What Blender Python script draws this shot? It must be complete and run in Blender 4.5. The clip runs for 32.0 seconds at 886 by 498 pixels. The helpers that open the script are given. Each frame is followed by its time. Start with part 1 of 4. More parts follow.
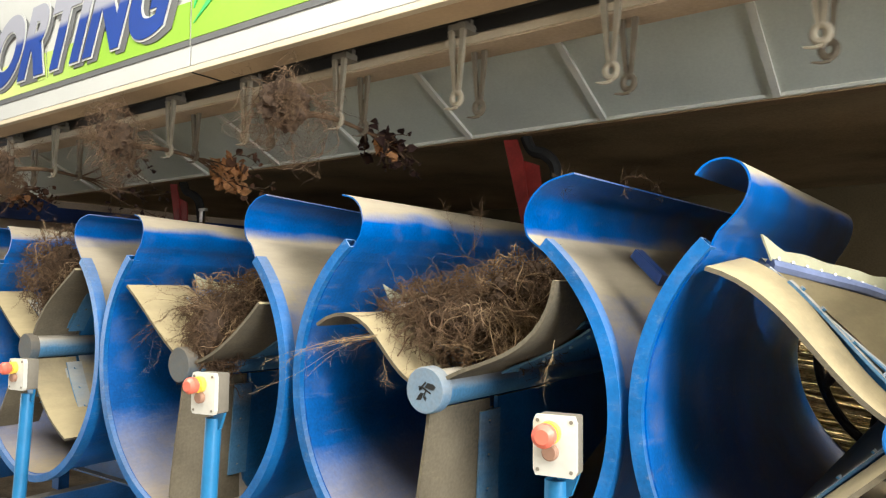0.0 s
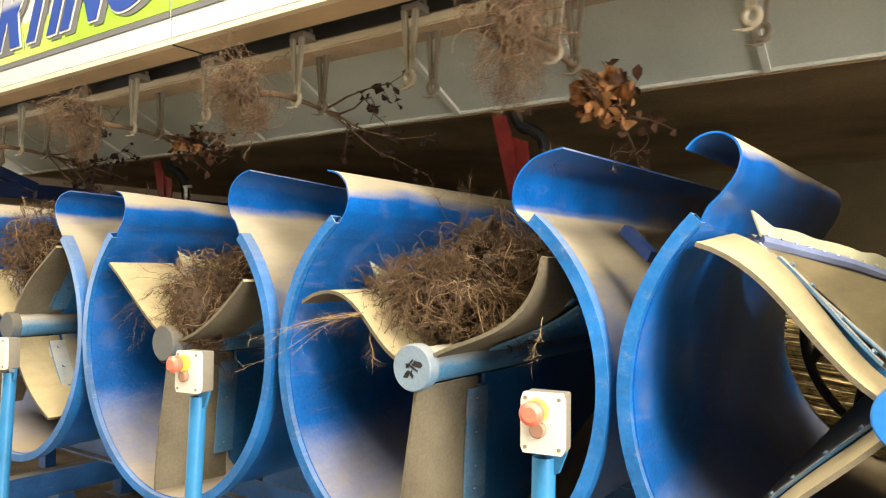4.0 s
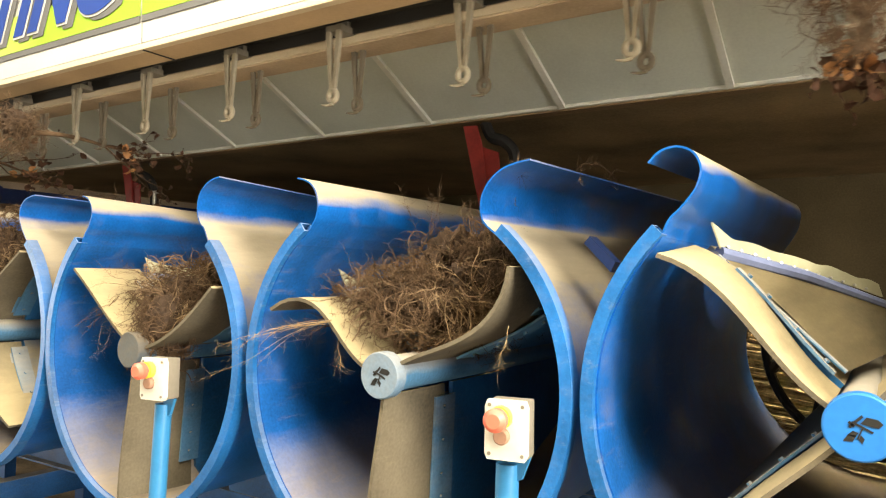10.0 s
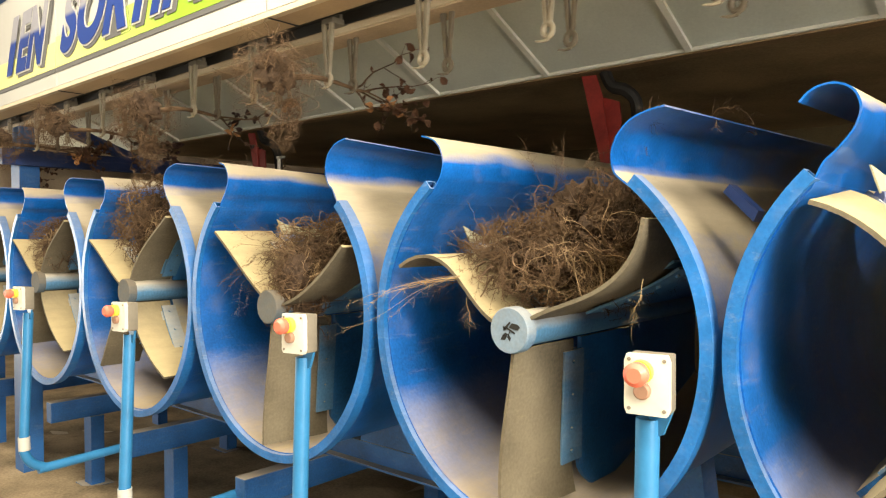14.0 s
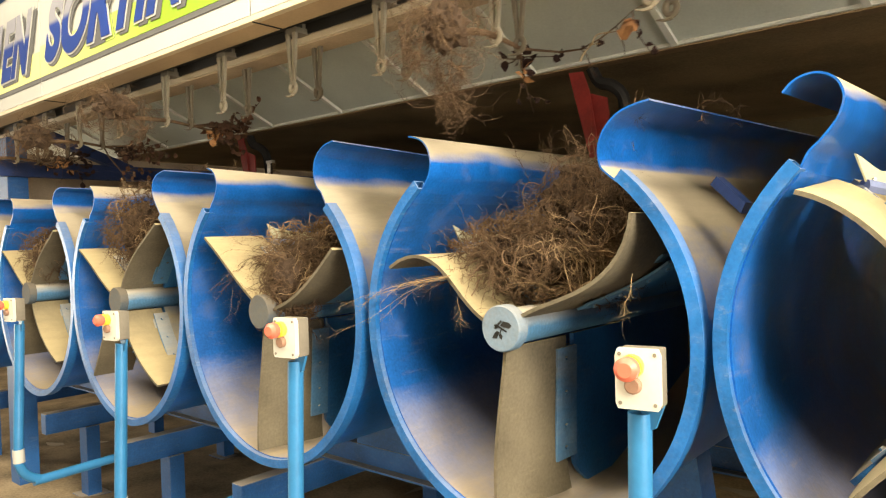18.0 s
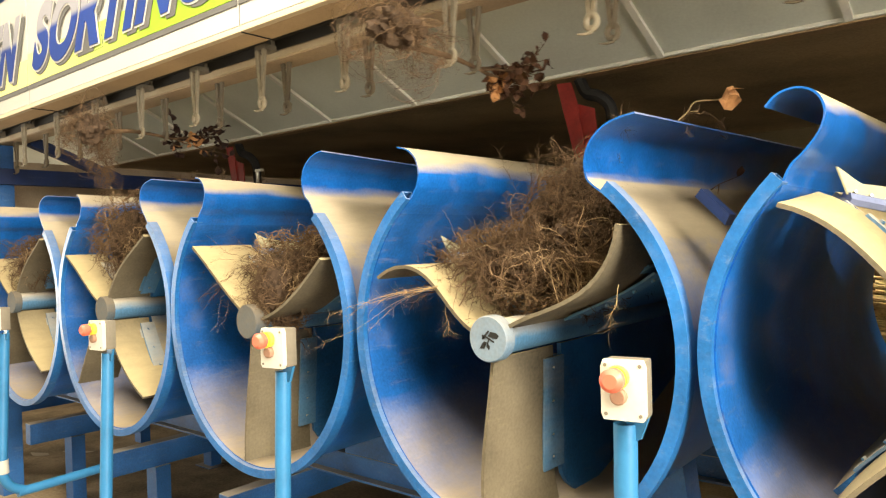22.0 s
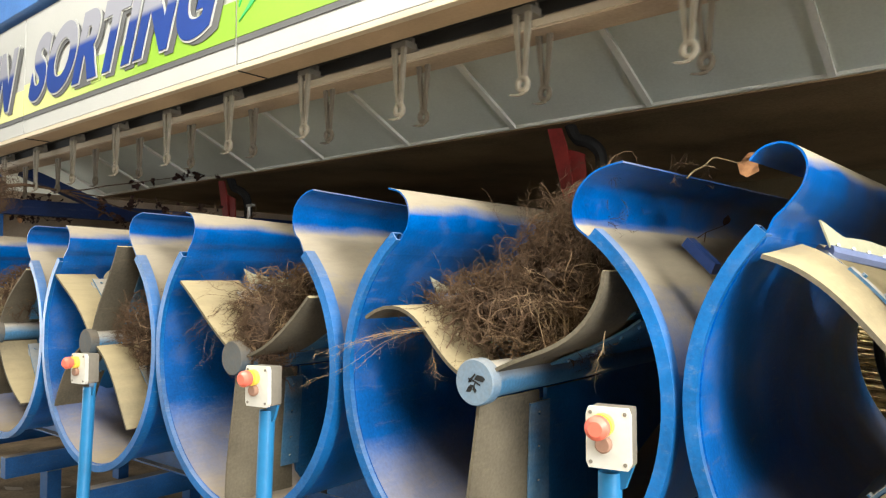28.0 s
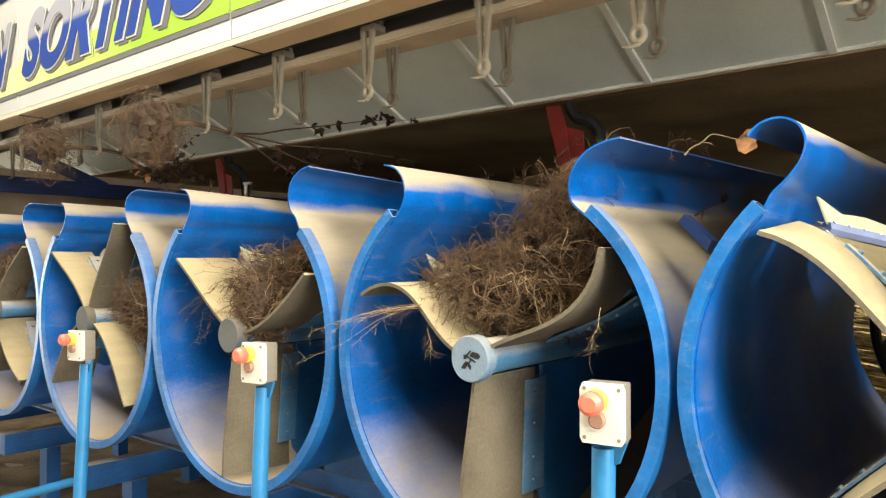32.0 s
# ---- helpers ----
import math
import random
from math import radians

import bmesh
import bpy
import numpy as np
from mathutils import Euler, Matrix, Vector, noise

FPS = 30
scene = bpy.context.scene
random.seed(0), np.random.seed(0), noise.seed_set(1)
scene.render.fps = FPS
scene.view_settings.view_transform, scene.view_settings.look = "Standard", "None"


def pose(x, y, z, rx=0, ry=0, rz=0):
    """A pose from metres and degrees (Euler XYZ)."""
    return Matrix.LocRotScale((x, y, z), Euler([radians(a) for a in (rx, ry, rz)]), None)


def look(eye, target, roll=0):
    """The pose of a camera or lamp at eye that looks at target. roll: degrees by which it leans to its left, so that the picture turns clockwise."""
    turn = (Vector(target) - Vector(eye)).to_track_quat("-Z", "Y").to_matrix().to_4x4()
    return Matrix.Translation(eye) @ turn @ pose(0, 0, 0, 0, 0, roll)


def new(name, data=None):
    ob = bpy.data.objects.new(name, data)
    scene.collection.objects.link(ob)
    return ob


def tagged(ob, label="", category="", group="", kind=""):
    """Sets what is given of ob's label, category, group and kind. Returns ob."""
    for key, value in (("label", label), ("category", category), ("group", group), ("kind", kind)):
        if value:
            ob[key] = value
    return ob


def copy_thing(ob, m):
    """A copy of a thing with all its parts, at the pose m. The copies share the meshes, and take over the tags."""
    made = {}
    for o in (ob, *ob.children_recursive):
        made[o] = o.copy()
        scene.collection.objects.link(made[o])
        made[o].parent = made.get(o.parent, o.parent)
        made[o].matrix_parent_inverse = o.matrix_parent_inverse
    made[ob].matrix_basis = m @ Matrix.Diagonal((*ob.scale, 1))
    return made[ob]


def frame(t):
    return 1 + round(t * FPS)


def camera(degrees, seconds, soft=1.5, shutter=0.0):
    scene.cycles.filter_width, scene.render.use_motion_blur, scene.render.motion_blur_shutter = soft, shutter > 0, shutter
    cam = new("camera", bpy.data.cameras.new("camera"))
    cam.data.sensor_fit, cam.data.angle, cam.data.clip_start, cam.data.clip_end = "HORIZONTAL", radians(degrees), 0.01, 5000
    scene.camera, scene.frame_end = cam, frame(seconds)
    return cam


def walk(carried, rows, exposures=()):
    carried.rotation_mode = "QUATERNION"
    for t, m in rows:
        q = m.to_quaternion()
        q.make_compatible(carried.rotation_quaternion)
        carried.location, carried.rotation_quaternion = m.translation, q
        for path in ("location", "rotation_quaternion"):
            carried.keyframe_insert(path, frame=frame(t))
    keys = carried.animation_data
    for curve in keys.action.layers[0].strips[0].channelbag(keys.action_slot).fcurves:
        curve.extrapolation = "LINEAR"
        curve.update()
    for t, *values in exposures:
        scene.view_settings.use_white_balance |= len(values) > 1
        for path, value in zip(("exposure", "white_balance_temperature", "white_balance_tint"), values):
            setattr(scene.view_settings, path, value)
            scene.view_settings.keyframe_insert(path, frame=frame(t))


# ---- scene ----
cam = camera(64.0, 32.0, soft=1.2, shutter=0.5)
EXPOSURES = (
    (0, 0.46, 5850, 10), (1, 0.6, 6150, 10), (2, 0.78, 6400, 10), (3, 0.81, 6550, 10), (5.5, 0.9, 6850, 10), (6, 0.92, 6900, 10),
    (8, 0.98, 6914, 10), (11, 0.93, 6936, 10), (13, 0.9, 6950, 10), (14, 0.83, 7025, 10), (17, 0.83, 7250, 10), (18, 0.8, 7260, 10),
    (19, 0.93, 7270, 10), (20, 0.98, 7280, 10), (22, 0.93, 7300, 10), (23, 0.76, 7000, 10), (24, 0.5, 6550, 10), (24.5, 0.37, 6400, 10),
    (25, 0.38, 6250, 10), (27.5, 0.42, 5920, 10), (28, 0.48, 5900, 10), (29, 0.59, 6000, 10), (30, 0.62, 6150, 10), (32, 0.69, 6350, 10),
)
PATH = [
    (0, (1.356, -1.394, 1.54), (0.197, 0.232, 1.656), 0.6),
    (0.5, (1.357, -1.394, 1.54), (0.205, 0.238, 1.643), 0.9),
    (1, (1.356, -1.385, 1.535), (0.205, 0.249, 1.617), 1.2),
    (1.5, (1.355, -1.384, 1.539), (0.216, 0.259, 1.615), 1.0),
    (2, (1.348, -1.38, 1.538), (0.209, 0.263, 1.602), 0.7),
    (2.5, (1.343, -1.37, 1.533), (0.201, 0.271, 1.588), 0.4),
    (3, (1.341, -1.365, 1.533), (0.203, 0.279, 1.586), 0.4),
    (3.5, (1.342, -1.368, 1.536), (0.205, 0.276, 1.59), 0.4),
    (5.5, (1.355, -1.38, 1.538), (0.245, 0.284, 1.595), 0.9),
    (6, (1.357, -1.381, 1.541), (0.258, 0.289, 1.6), 0.7),
    (6.5, (1.361, -1.379, 1.54), (0.289, 0.308, 1.613), 0.6),
    (7, (1.361, -1.375, 1.54), (0.305, 0.322, 1.624), 0.6),
    (7.5, (1.356, -1.375, 1.541), (0.311, 0.329, 1.621), 0.7),
    (8, (1.357, -1.374, 1.541), (0.323, 0.337, 1.618), 0.8),
    (8.5, (1.361, -1.376, 1.54), (0.314, 0.326, 1.62), 0.8),
    (9, (1.365, -1.378, 1.538), (0.308, 0.318, 1.617), 0.7),
    (9.5, (1.36, -1.379, 1.537), (0.291, 0.309, 1.618), 0.9),
    (10, (1.363, -1.381, 1.537), (0.294, 0.308, 1.617), 1.0),
    (10.5, (1.37, -1.383, 1.541), (0.304, 0.308, 1.624), 0.9),
    (11, (1.373, -1.384, 1.538), (0.296, 0.3, 1.617), 0.8),
    (11.5, (1.37, -1.38, 1.536), (0.288, 0.3, 1.605), 0.7),
    (12, (1.363, -1.376, 1.533), (0.257, 0.289, 1.589), 0.2),
    (12.5, (1.353, -1.377, 1.533), (0.168, 0.235, 1.559), -0.5),
    (13, (1.331, -1.395, 1.535), (0.061, 0.15, 1.523), -0.6),
    (13.5, (1.325, -1.402, 1.535), (0.014, 0.108, 1.505), -0.3),
    (14, (1.325, -1.4, 1.529), (0.009, 0.105, 1.49), -0.2),
    (14.5, (1.326, -1.4, 1.532), (-0.006, 0.091, 1.486), -0.8),
    (16.5, (1.33, -1.4, 1.531), (-0.031, 0.066, 1.492), -1.8),
    (17, (1.33, -1.394, 1.53), (-0.017, 0.084, 1.499), -2.0),
    (17.5, (1.331, -1.392, 1.53), (0.007, 0.106, 1.492), -1.8),
    (18, (1.332, -1.389, 1.527), (0.027, 0.127, 1.489), -1.7),
    (18.5, (1.332, -1.387, 1.529), (0.038, 0.138, 1.491), -1.8),
    (19, (1.332, -1.386, 1.528), (0.05, 0.149, 1.497), -1.9),
    (19.5, (1.335, -1.384, 1.528), (0.064, 0.16, 1.499), -2.0),
    (20, (1.337, -1.383, 1.53), (0.076, 0.169, 1.504), -1.9),
    (20.5, (1.339, -1.382, 1.53), (0.091, 0.181, 1.501), -1.8),
    (21, (1.34, -1.38, 1.529), (0.09, 0.18, 1.499), -1.8),
    (21.5, (1.339, -1.384, 1.529), (0.078, 0.168, 1.497), -1.7),
    (22, (1.34, -1.392, 1.534), (0.058, 0.144, 1.517), -1.6),
    (22.5, (1.34, -1.395, 1.537), (0.05, 0.134, 1.543), -1.0),
    (23, (1.342, -1.401, 1.546), (0.056, 0.13, 1.598), -0.3),
    (23.5, (1.341, -1.409, 1.549), (0.054, 0.119, 1.638), 0.1),
    (24, (1.343, -1.41, 1.547), (0.053, 0.115, 1.651), 0.4),
    (24.5, (1.348, -1.409, 1.549), (0.062, 0.118, 1.657), 0.2),
    (25, (1.352, -1.412, 1.544), (0.072, 0.121, 1.656), 0.4),
    (25.5, (1.355, -1.412, 1.544), (0.079, 0.124, 1.657), 0.3),
    (27.5, (1.351, -1.399, 1.545), (0.101, 0.159, 1.649), -0.5),
    (28, (1.347, -1.399, 1.543), (0.091, 0.155, 1.633), -0.2),
    (28.5, (1.344, -1.395, 1.538), (0.077, 0.151, 1.609), 0.0),
    (29, (1.342, -1.396, 1.54), (0.07, 0.146, 1.602), -0.1),
    (29.5, (1.348, -1.395, 1.537), (0.083, 0.153, 1.602), -0.1),
    (30, (1.35, -1.394, 1.538), (0.091, 0.159, 1.598), -0.1),
    (30.5, (1.349, -1.394, 1.539), (0.098, 0.166, 1.59), -0.1),
    (31, (1.348, -1.389, 1.538), (0.096, 0.17, 1.584), -0.0),
    (31.5, (1.349, -1.385, 1.536), (0.097, 0.174, 1.57), -0.0),
    (32, (1.348, -1.387, 1.536), (0.093, 0.17, 1.569), -0.1),
]
walk(cam, [(t, look(eye, target, roll)) for t, eye, target, roll in PATH], EXPOSURES)

# ---- light ----
world = bpy.data.worlds.new("world")
scene.world = world
world.use_nodes = True
WN = world.node_tree
sky = WN.nodes.new("ShaderNodeTexSky")
sky.sky_type, sky.sun_disc = "NISHITA", False
sky.sun_elevation, sky.sun_rotation = radians(38), radians(200)
WN.links.new(sky.outputs[0], WN.nodes["Background"].inputs[0])
WN.nodes["Background"].inputs[1].default_value = 0.08


def lamp(name, x, y, z, sx, sy, watts, target, color=(1.0, 0.93, 0.82)):
    """A rectangular lamp panel that faces target."""
    data = bpy.data.lights.new(name, "AREA")
    data.shape, data.size, data.size_y, data.energy, data.color = "RECTANGLE", sx, sy, watts, color
    ob = new(name, data)
    ob.matrix_world = look((x, y, z), target)
    return ob


# fluorescent rows under the hall roof: one before the machine, one further along that is the strongest on the bins
lamp("tube_row_light", 0.8, -1.75, 4.3, 7.2, 0.4, 330, (0.7, -0.4, 1.0), (1.0, 0.935, 0.765))
lamp("tube_row_light", 5.0, -1.2, 3.45, 2.2, 0.4, 300, (0.6, 0.1, 1.5), (1.0, 0.945, 0.8))
# broad fill lamp, unseen, added low at the near end for the hood
lamp("near_end_fill", 9.6, -3.6, 1.5, 3.4, 2.2, 540, (0.0, 0.4, 1.9), (1.0, 0.965, 0.88))
# unseen fill lamp added at the far end to brighten the left side
lamp("far_end_fill", -9.5, -2.6, 1.2, 3.0, 1.8, 210, (-2.5, 1.0, 2.3), (1.0, 0.95, 0.84))
# lamp over the passage behind the machine
lamp("rear_light", 1.25, 1.88, 2.12, 1.0, 0.06, 4.5, (1.25, 2.08, 0.9), (1.0, 0.88, 0.62)).data.spread = radians(70)
# unseen fill lamp added in the passage to lift the boarding
lamp("passage_fill", 13.8, 2.6, 1.3, 2.2, 2.2, 4, (0.0, 2.6, 1.9), (1.0, 0.95, 0.82))


# ---- materials ----
def material(name, base, rough=0.6, metal=0.0, spread=0.12, scale=6.0, bump=0.15, fine=90.0, coat=0.0):
    """A painted or plain surface with stains at one scale and grain at another."""
    m = bpy.data.materials.new(name)
    m.use_nodes = True
    n, l = m.node_tree.nodes, m.node_tree.links
    b = n["Principled BSDF"]
    b.inputs["Roughness"].default_value, b.inputs["Metallic"].default_value = rough, metal
    b.inputs["Coat Weight"].default_value = coat
    b.inputs["Specular IOR Level"].default_value = 0.35
    tex = n.new("ShaderNodeTexCoord")
    big, small = n.new("ShaderNodeTexNoise"), n.new("ShaderNodeTexNoise")
    big.inputs["Scale"].default_value, big.inputs["Detail"].default_value = scale, 6
    small.inputs["Scale"].default_value, small.inputs["Detail"].default_value = fine, 3
    for k in (big, small):
        l.new(tex.outputs["Object"], k.inputs["Vector"])
    mix = n.new("ShaderNodeMix")
    mix.data_type = "RGBA"
    lo = [max(0, c * (1 - spread * 1.6)) for c in base]
    hi = [min(1, c * (1 + spread)) for c in base]
    mix.inputs[6].default_value, mix.inputs[7].default_value = (*lo, 1), (*hi, 1)
    add = n.new("ShaderNodeMath")
    add.operation = "MULTIPLY_ADD"
    add.inputs[1].default_value = 0.35
    l.new(small.outputs["Fac"], add.inputs[0])
    l.new(big.outputs["Fac"], add.inputs[2])
    rng = n.new("ShaderNodeMapRange")
    rng.inputs["From Min"].default_value, rng.inputs["From Max"].default_value = 0.45, 0.9
    l.new(add.outputs[0], rng.inputs["Value"])
    l.new(rng.outputs[0], mix.inputs[0])
    l.new(mix.outputs[2], b.inputs["Base Color"])
    bp = n.new("ShaderNodeBump")
    bp.inputs["Strength"].default_value, bp.inputs["Distance"].default_value = bump, 0.004
    l.new(small.outputs["Fac"], bp.inputs["Height"])
    l.new(bp.outputs[0], b.inputs["Normal"])
    m["mix"] = mix.name
    return m


def dusty(name, base, dust, lo=0.25, hi=0.75, amount=1.0, rough=0.45, patch=3.0, metal=0.0, scuff=0.2, uneven=0.75, stain=0.0):
    """Paint on which fine soil settles: thick on what lies level, none on what hangs over, with an uneven edge."""
    m = material(name, base, rough, metal, 0.3, 4.0, 0.12, 120.0)
    n, l = m.node_tree.nodes, m.node_tree.links
    b = n["Principled BSDF"]
    paint = n[m["mix"]]
    geo = n.new("ShaderNodeNewGeometry")
    sep = n.new("ShaderNodeSeparateXYZ")
    l.new(geo.outputs["Normal"], sep.inputs[0])
    tex = n.new("ShaderNodeTexCoord")
    wob, fine = n.new("ShaderNodeTexNoise"), n.new("ShaderNodeTexNoise")
    wob.inputs["Scale"].default_value, wob.inputs["Detail"].default_value = patch, 6
    fine.inputs["Scale"].default_value, fine.inputs["Detail"].default_value = 60, 4
    mp = n.new("ShaderNodeMapping")
    mp.inputs["Scale"].default_value = (2.0, 0.7, 2.4)
    l.new(tex.outputs["Object"], mp.inputs["Vector"])
    l.new(mp.outputs[0], wob.inputs["Vector"])
    l.new(tex.outputs["Object"], fine.inputs["Vector"])
    a = n.new("ShaderNodeMath")
    a.operation = "MULTIPLY_ADD"
    a.inputs[1].default_value = uneven
    l.new(wob.outputs["Fac"], a.inputs[0])
    l.new(sep.outputs["Z"], a.inputs[2])
    a2 = n.new("ShaderNodeMath")
    a2.operation = "MULTIPLY_ADD"
    a2.inputs[1].default_value = 0.12
    l.new(fine.outputs["Fac"], a2.inputs[0])
    l.new(a.outputs[0], a2.inputs[2])
    rng = n.new("ShaderNodeMapRange")
    rng.inputs["From Min"].default_value, rng.inputs["From Max"].default_value = lo + 0.055 + 0.5 * uneven, hi + 0.055 + 0.5 * uneven
    rng.inputs["To Max"].default_value = amount
    l.new(a2.outputs[0], rng.inputs["Value"])
    mix = n.new("ShaderNodeMix")
    mix.data_type = "RGBA"
    l.new(rng.outputs[0], mix.inputs[0])
    # rubbed streaks and specks
    rub, cut = n.new("ShaderNodeTexNoise"), n.new("ShaderNodeMapRange")
    rub.inputs["Scale"].default_value, rub.inputs["Detail"].default_value, rub.inputs["Roughness"].default_value = 16, 8, 0.75
    st = n.new("ShaderNodeMapping")
    st.inputs["Scale"].default_value = (1.6, 0.5, 3.0)
    l.new(tex.outputs["Object"], st.inputs["Vector"])
    l.new(st.outputs[0], rub.inputs["Vector"])
    l.new(rub.outputs["Fac"], cut.inputs["Value"])
    cut.inputs["From Min"].default_value, cut.inputs["From Max"].default_value = 0.56, 0.76
    cut.inputs["To Max"].default_value = scuff
    worn = n.new("ShaderNodeMix")
    worn.data_type = "RGBA"
    worn.inputs[7].default_value = (*[c * 0.9 for c in dust], 1)
    l.new(cut.outputs[0], worn.inputs[0])
    l.new(paint.outputs[2], worn.inputs[6])
    # dried soil splashes
    blot, edge, soil = n.new("ShaderNodeTexNoise"), n.new("ShaderNodeMapRange"), n.new("ShaderNodeMix")
    blot.inputs["Scale"].default_value, blot.inputs["Detail"].default_value, blot.inputs["Roughness"].default_value = 4.5, 6, 0.65
    l.new(tex.outputs["Object"], blot.inputs["Vector"])
    l.new(blot.outputs["Fac"], edge.inputs["Value"])
    edge.inputs["From Min"].default_value, edge.inputs["From Max"].default_value = 0.52, 0.7
    edge.inputs["To Max"].default_value = stain
    soil.data_type = "RGBA"
    soil.inputs[7].default_value = (0.2, 0.155, 0.09, 1)
    l.new(edge.outputs[0], soil.inputs[0])
    l.new(worn.outputs[2], soil.inputs[6])
    l.new(soil.outputs[2], mix.inputs[6])
    # the settled soil is itself uneven
    soil_mix = n.new("ShaderNodeMix")
    soil_mix.data_type = "RGBA"
    soil_mix.inputs[6].default_value = (*[c * 0.72 for c in dust], 1)
    soil_mix.inputs[7].default_value = (*[min(1, c * 1.12) for c in dust], 1)
    l.new(rub.outputs["Fac"], soil_mix.inputs[0])
    l.new(soil_mix.outputs[2], mix.inputs[7])
    l.new(mix.outputs[2], b.inputs["Base Color"])
    rr = n.new("ShaderNodeMapRange")
    rr.inputs["To Min"].default_value, rr.inputs["To Max"].default_value = rough, 0.95
    l.new(rng.outputs[0], rr.inputs["Value"])
    l.new(rr.outputs[0], b.inputs["Roughness"])
    return m


SAND = (0.31, 0.262, 0.192)
BLUE = dusty("blue_paint_dusty", (0.002, 0.089, 0.36), SAND, 0.03, 0.45, 1.0, 0.3, 3.4, 0.0, 0.2, 1.05, 0.28)
BLUE_INNER = dusty("blue_inner_paint", (0.002, 0.082, 0.32), (0.33, 0.255, 0.145), 0.4, 1.05, 0.95, 0.5, 2.6, 0.0, 0.3, 0.55, 0.28)
BLUE_RIM = dusty("blue_rim_paint", (0.008, 0.1, 0.31), (0.45, 0.42, 0.37), 0.0, 1.1, 0.35, 0.42, 14.0, 0.0, 0.3)
BLUE_DARK = dusty("blue_frame_paint", (0.015, 0.09, 0.27), (0.4, 0.34, 0.26), 0.1, 1.0, 0.9, 0.5, 7.0)
NAVY = dusty("navy_paint", (0.006, 0.02, 0.085), (0.3, 0.25, 0.18), 0.7, 1.0, 0.5, 0.5)
PIPE_BLUE = material("light_blue_pipe_paint", (0.022, 0.15, 0.33), 0.4, 0, 0.1, 9, 0.08)
CAP_BLUE = material("mid_blue_cap_paint", (0.015, 0.14, 0.44), 0.4, 0, 0.1, 9, 0.08)
CAP_DUSTY = dusty("soil_caked_cap_paint", (0.06, 0.08, 0.1), (0.12, 0.095, 0.065), -0.6, 0.5, 0.8, 0.8, 25.0)
CAP_WORN = dusty("worn_cap_paint", (0.1, 0.175, 0.27), (0.24, 0.22, 0.19), -0.6, 0.6, 0.6, 0.6, 25.0)
BLUE_SHAFT = dusty("dusty_shaft_paint", (0.06, 0.17, 0.31), (0.42, 0.36, 0.27), -0.1, 0.8, 0.85, 0.55, 9.0)
PADDLE = dusty("dusty_paddle_paint", (0.015, 0.12, 0.31), (0.31, 0.255, 0.16), 0.05, 0.6, 0.95, 0.5, 6.0)
RUBBER = dusty("dusty_rubber", (0.105, 0.088, 0.06), (0.33, 0.265, 0.15), 0.15, 0.8, 1.0, 0.85, 5.0)
BLACK = material("black_steel", (0.012, 0.011, 0.01), 0.7)
LOGO = material("black_print", (0.01, 0.01, 0.01), 0.6)
WHITE = material("white_sign_board", (0.4, 0.395, 0.375), 0.5, 0, 0.04, 3, 0.03)
SOFFIT = material("tan_soffit_paint", (0.4, 0.29, 0.18), 0.6, 0, 0.12, 3, 0.05)
CREAM = material("cream_soffit_paint", (0.5, 0.42, 0.3), 0.6, 0, 0.1, 3, 0.05)
GREEN = material("lime_sign_print", (0.21, 0.36, 0.025), 0.5, 0, 0.06, 3, 0.02)
GREEN2 = material("leaf_green_print", (0.05, 0.42, 0.1), 0.5, 0, 0.06, 3, 0.02)
LETTER = material("royal_blue_print", (0.008, 0.035, 0.2), 0.45, 0, 0.1, 3, 0.02)
GREY_PRINT = material("grey_shadow_print", (0.09, 0.09, 0.09), 0.6, 0, 0.1, 4, 0.02)
SKYBLUE = material("sign_top_blue_paint", (0.06, 0.16, 0.42), 0.5)
GREY_PANEL = material("grey_green_ceiling_panel", (0.64, 0.67, 0.6), 0.5, 0, 0.1, 2, 0.05)
RIB_PAINT = material("pale_joint_strip_paint", (0.74, 0.73, 0.66), 0.5, 0, 0.08, 5, 0.03)
STEEL = material("galvanised_steel", (0.5, 0.48, 0.43), 0.4, 0.6, 0.15, 15, 0.1)
BROWN = material("brown_dusty_board", (0.3, 0.205, 0.115), 0.8, 0, 0.25, 1.5, 0.2)
TAN = material("tan_beam_paint", (0.4, 0.31, 0.22), 0.7, 0, 0.2, 3, 0.1)
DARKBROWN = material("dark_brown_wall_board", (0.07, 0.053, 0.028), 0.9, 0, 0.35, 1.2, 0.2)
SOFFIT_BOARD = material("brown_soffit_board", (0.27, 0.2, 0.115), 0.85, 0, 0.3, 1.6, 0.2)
RED = material("red_oxide_paint", (0.26, 0.025, 0.02), 0.55, 0, 0.2, 8, 0.1)
BUTTON_RED = material("red_button_plastic", (0.6, 0.13, 0.085), 0.35, 0, 0.05, 20, 0.02)
BUTTON_YELLOW = material("yellow_collar_plastic", (0.8, 0.6, 0.07), 0.4)
BUTTON_BROWN = material("dusty_brown_button", (0.28, 0.16, 0.11), 0.6)
BOX_WHITE = material("white_box_plastic", (0.52, 0.5, 0.45), 0.4, 0, 0.06, 14, 0.04)
BOX_GREY = material("grey_box_plastic", (0.17, 0.15, 0.12), 0.6)
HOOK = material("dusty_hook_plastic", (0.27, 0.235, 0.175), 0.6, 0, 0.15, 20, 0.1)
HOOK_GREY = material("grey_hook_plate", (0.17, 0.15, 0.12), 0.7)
# darker copy of the hook plastic: the rear hook's shade is in its colour
HOOK_SHADED = material("dusty_shaded_hook_plastic", (0.15, 0.125, 0.09), 0.65, 0, 0.15, 20, 0.1)
CONCRETE = dusty("dusty_concrete", (0.34, 0.29, 0.225), (0.36, 0.3, 0.215), 0.9, 1.1, 0.8, 0.9, 1.0)
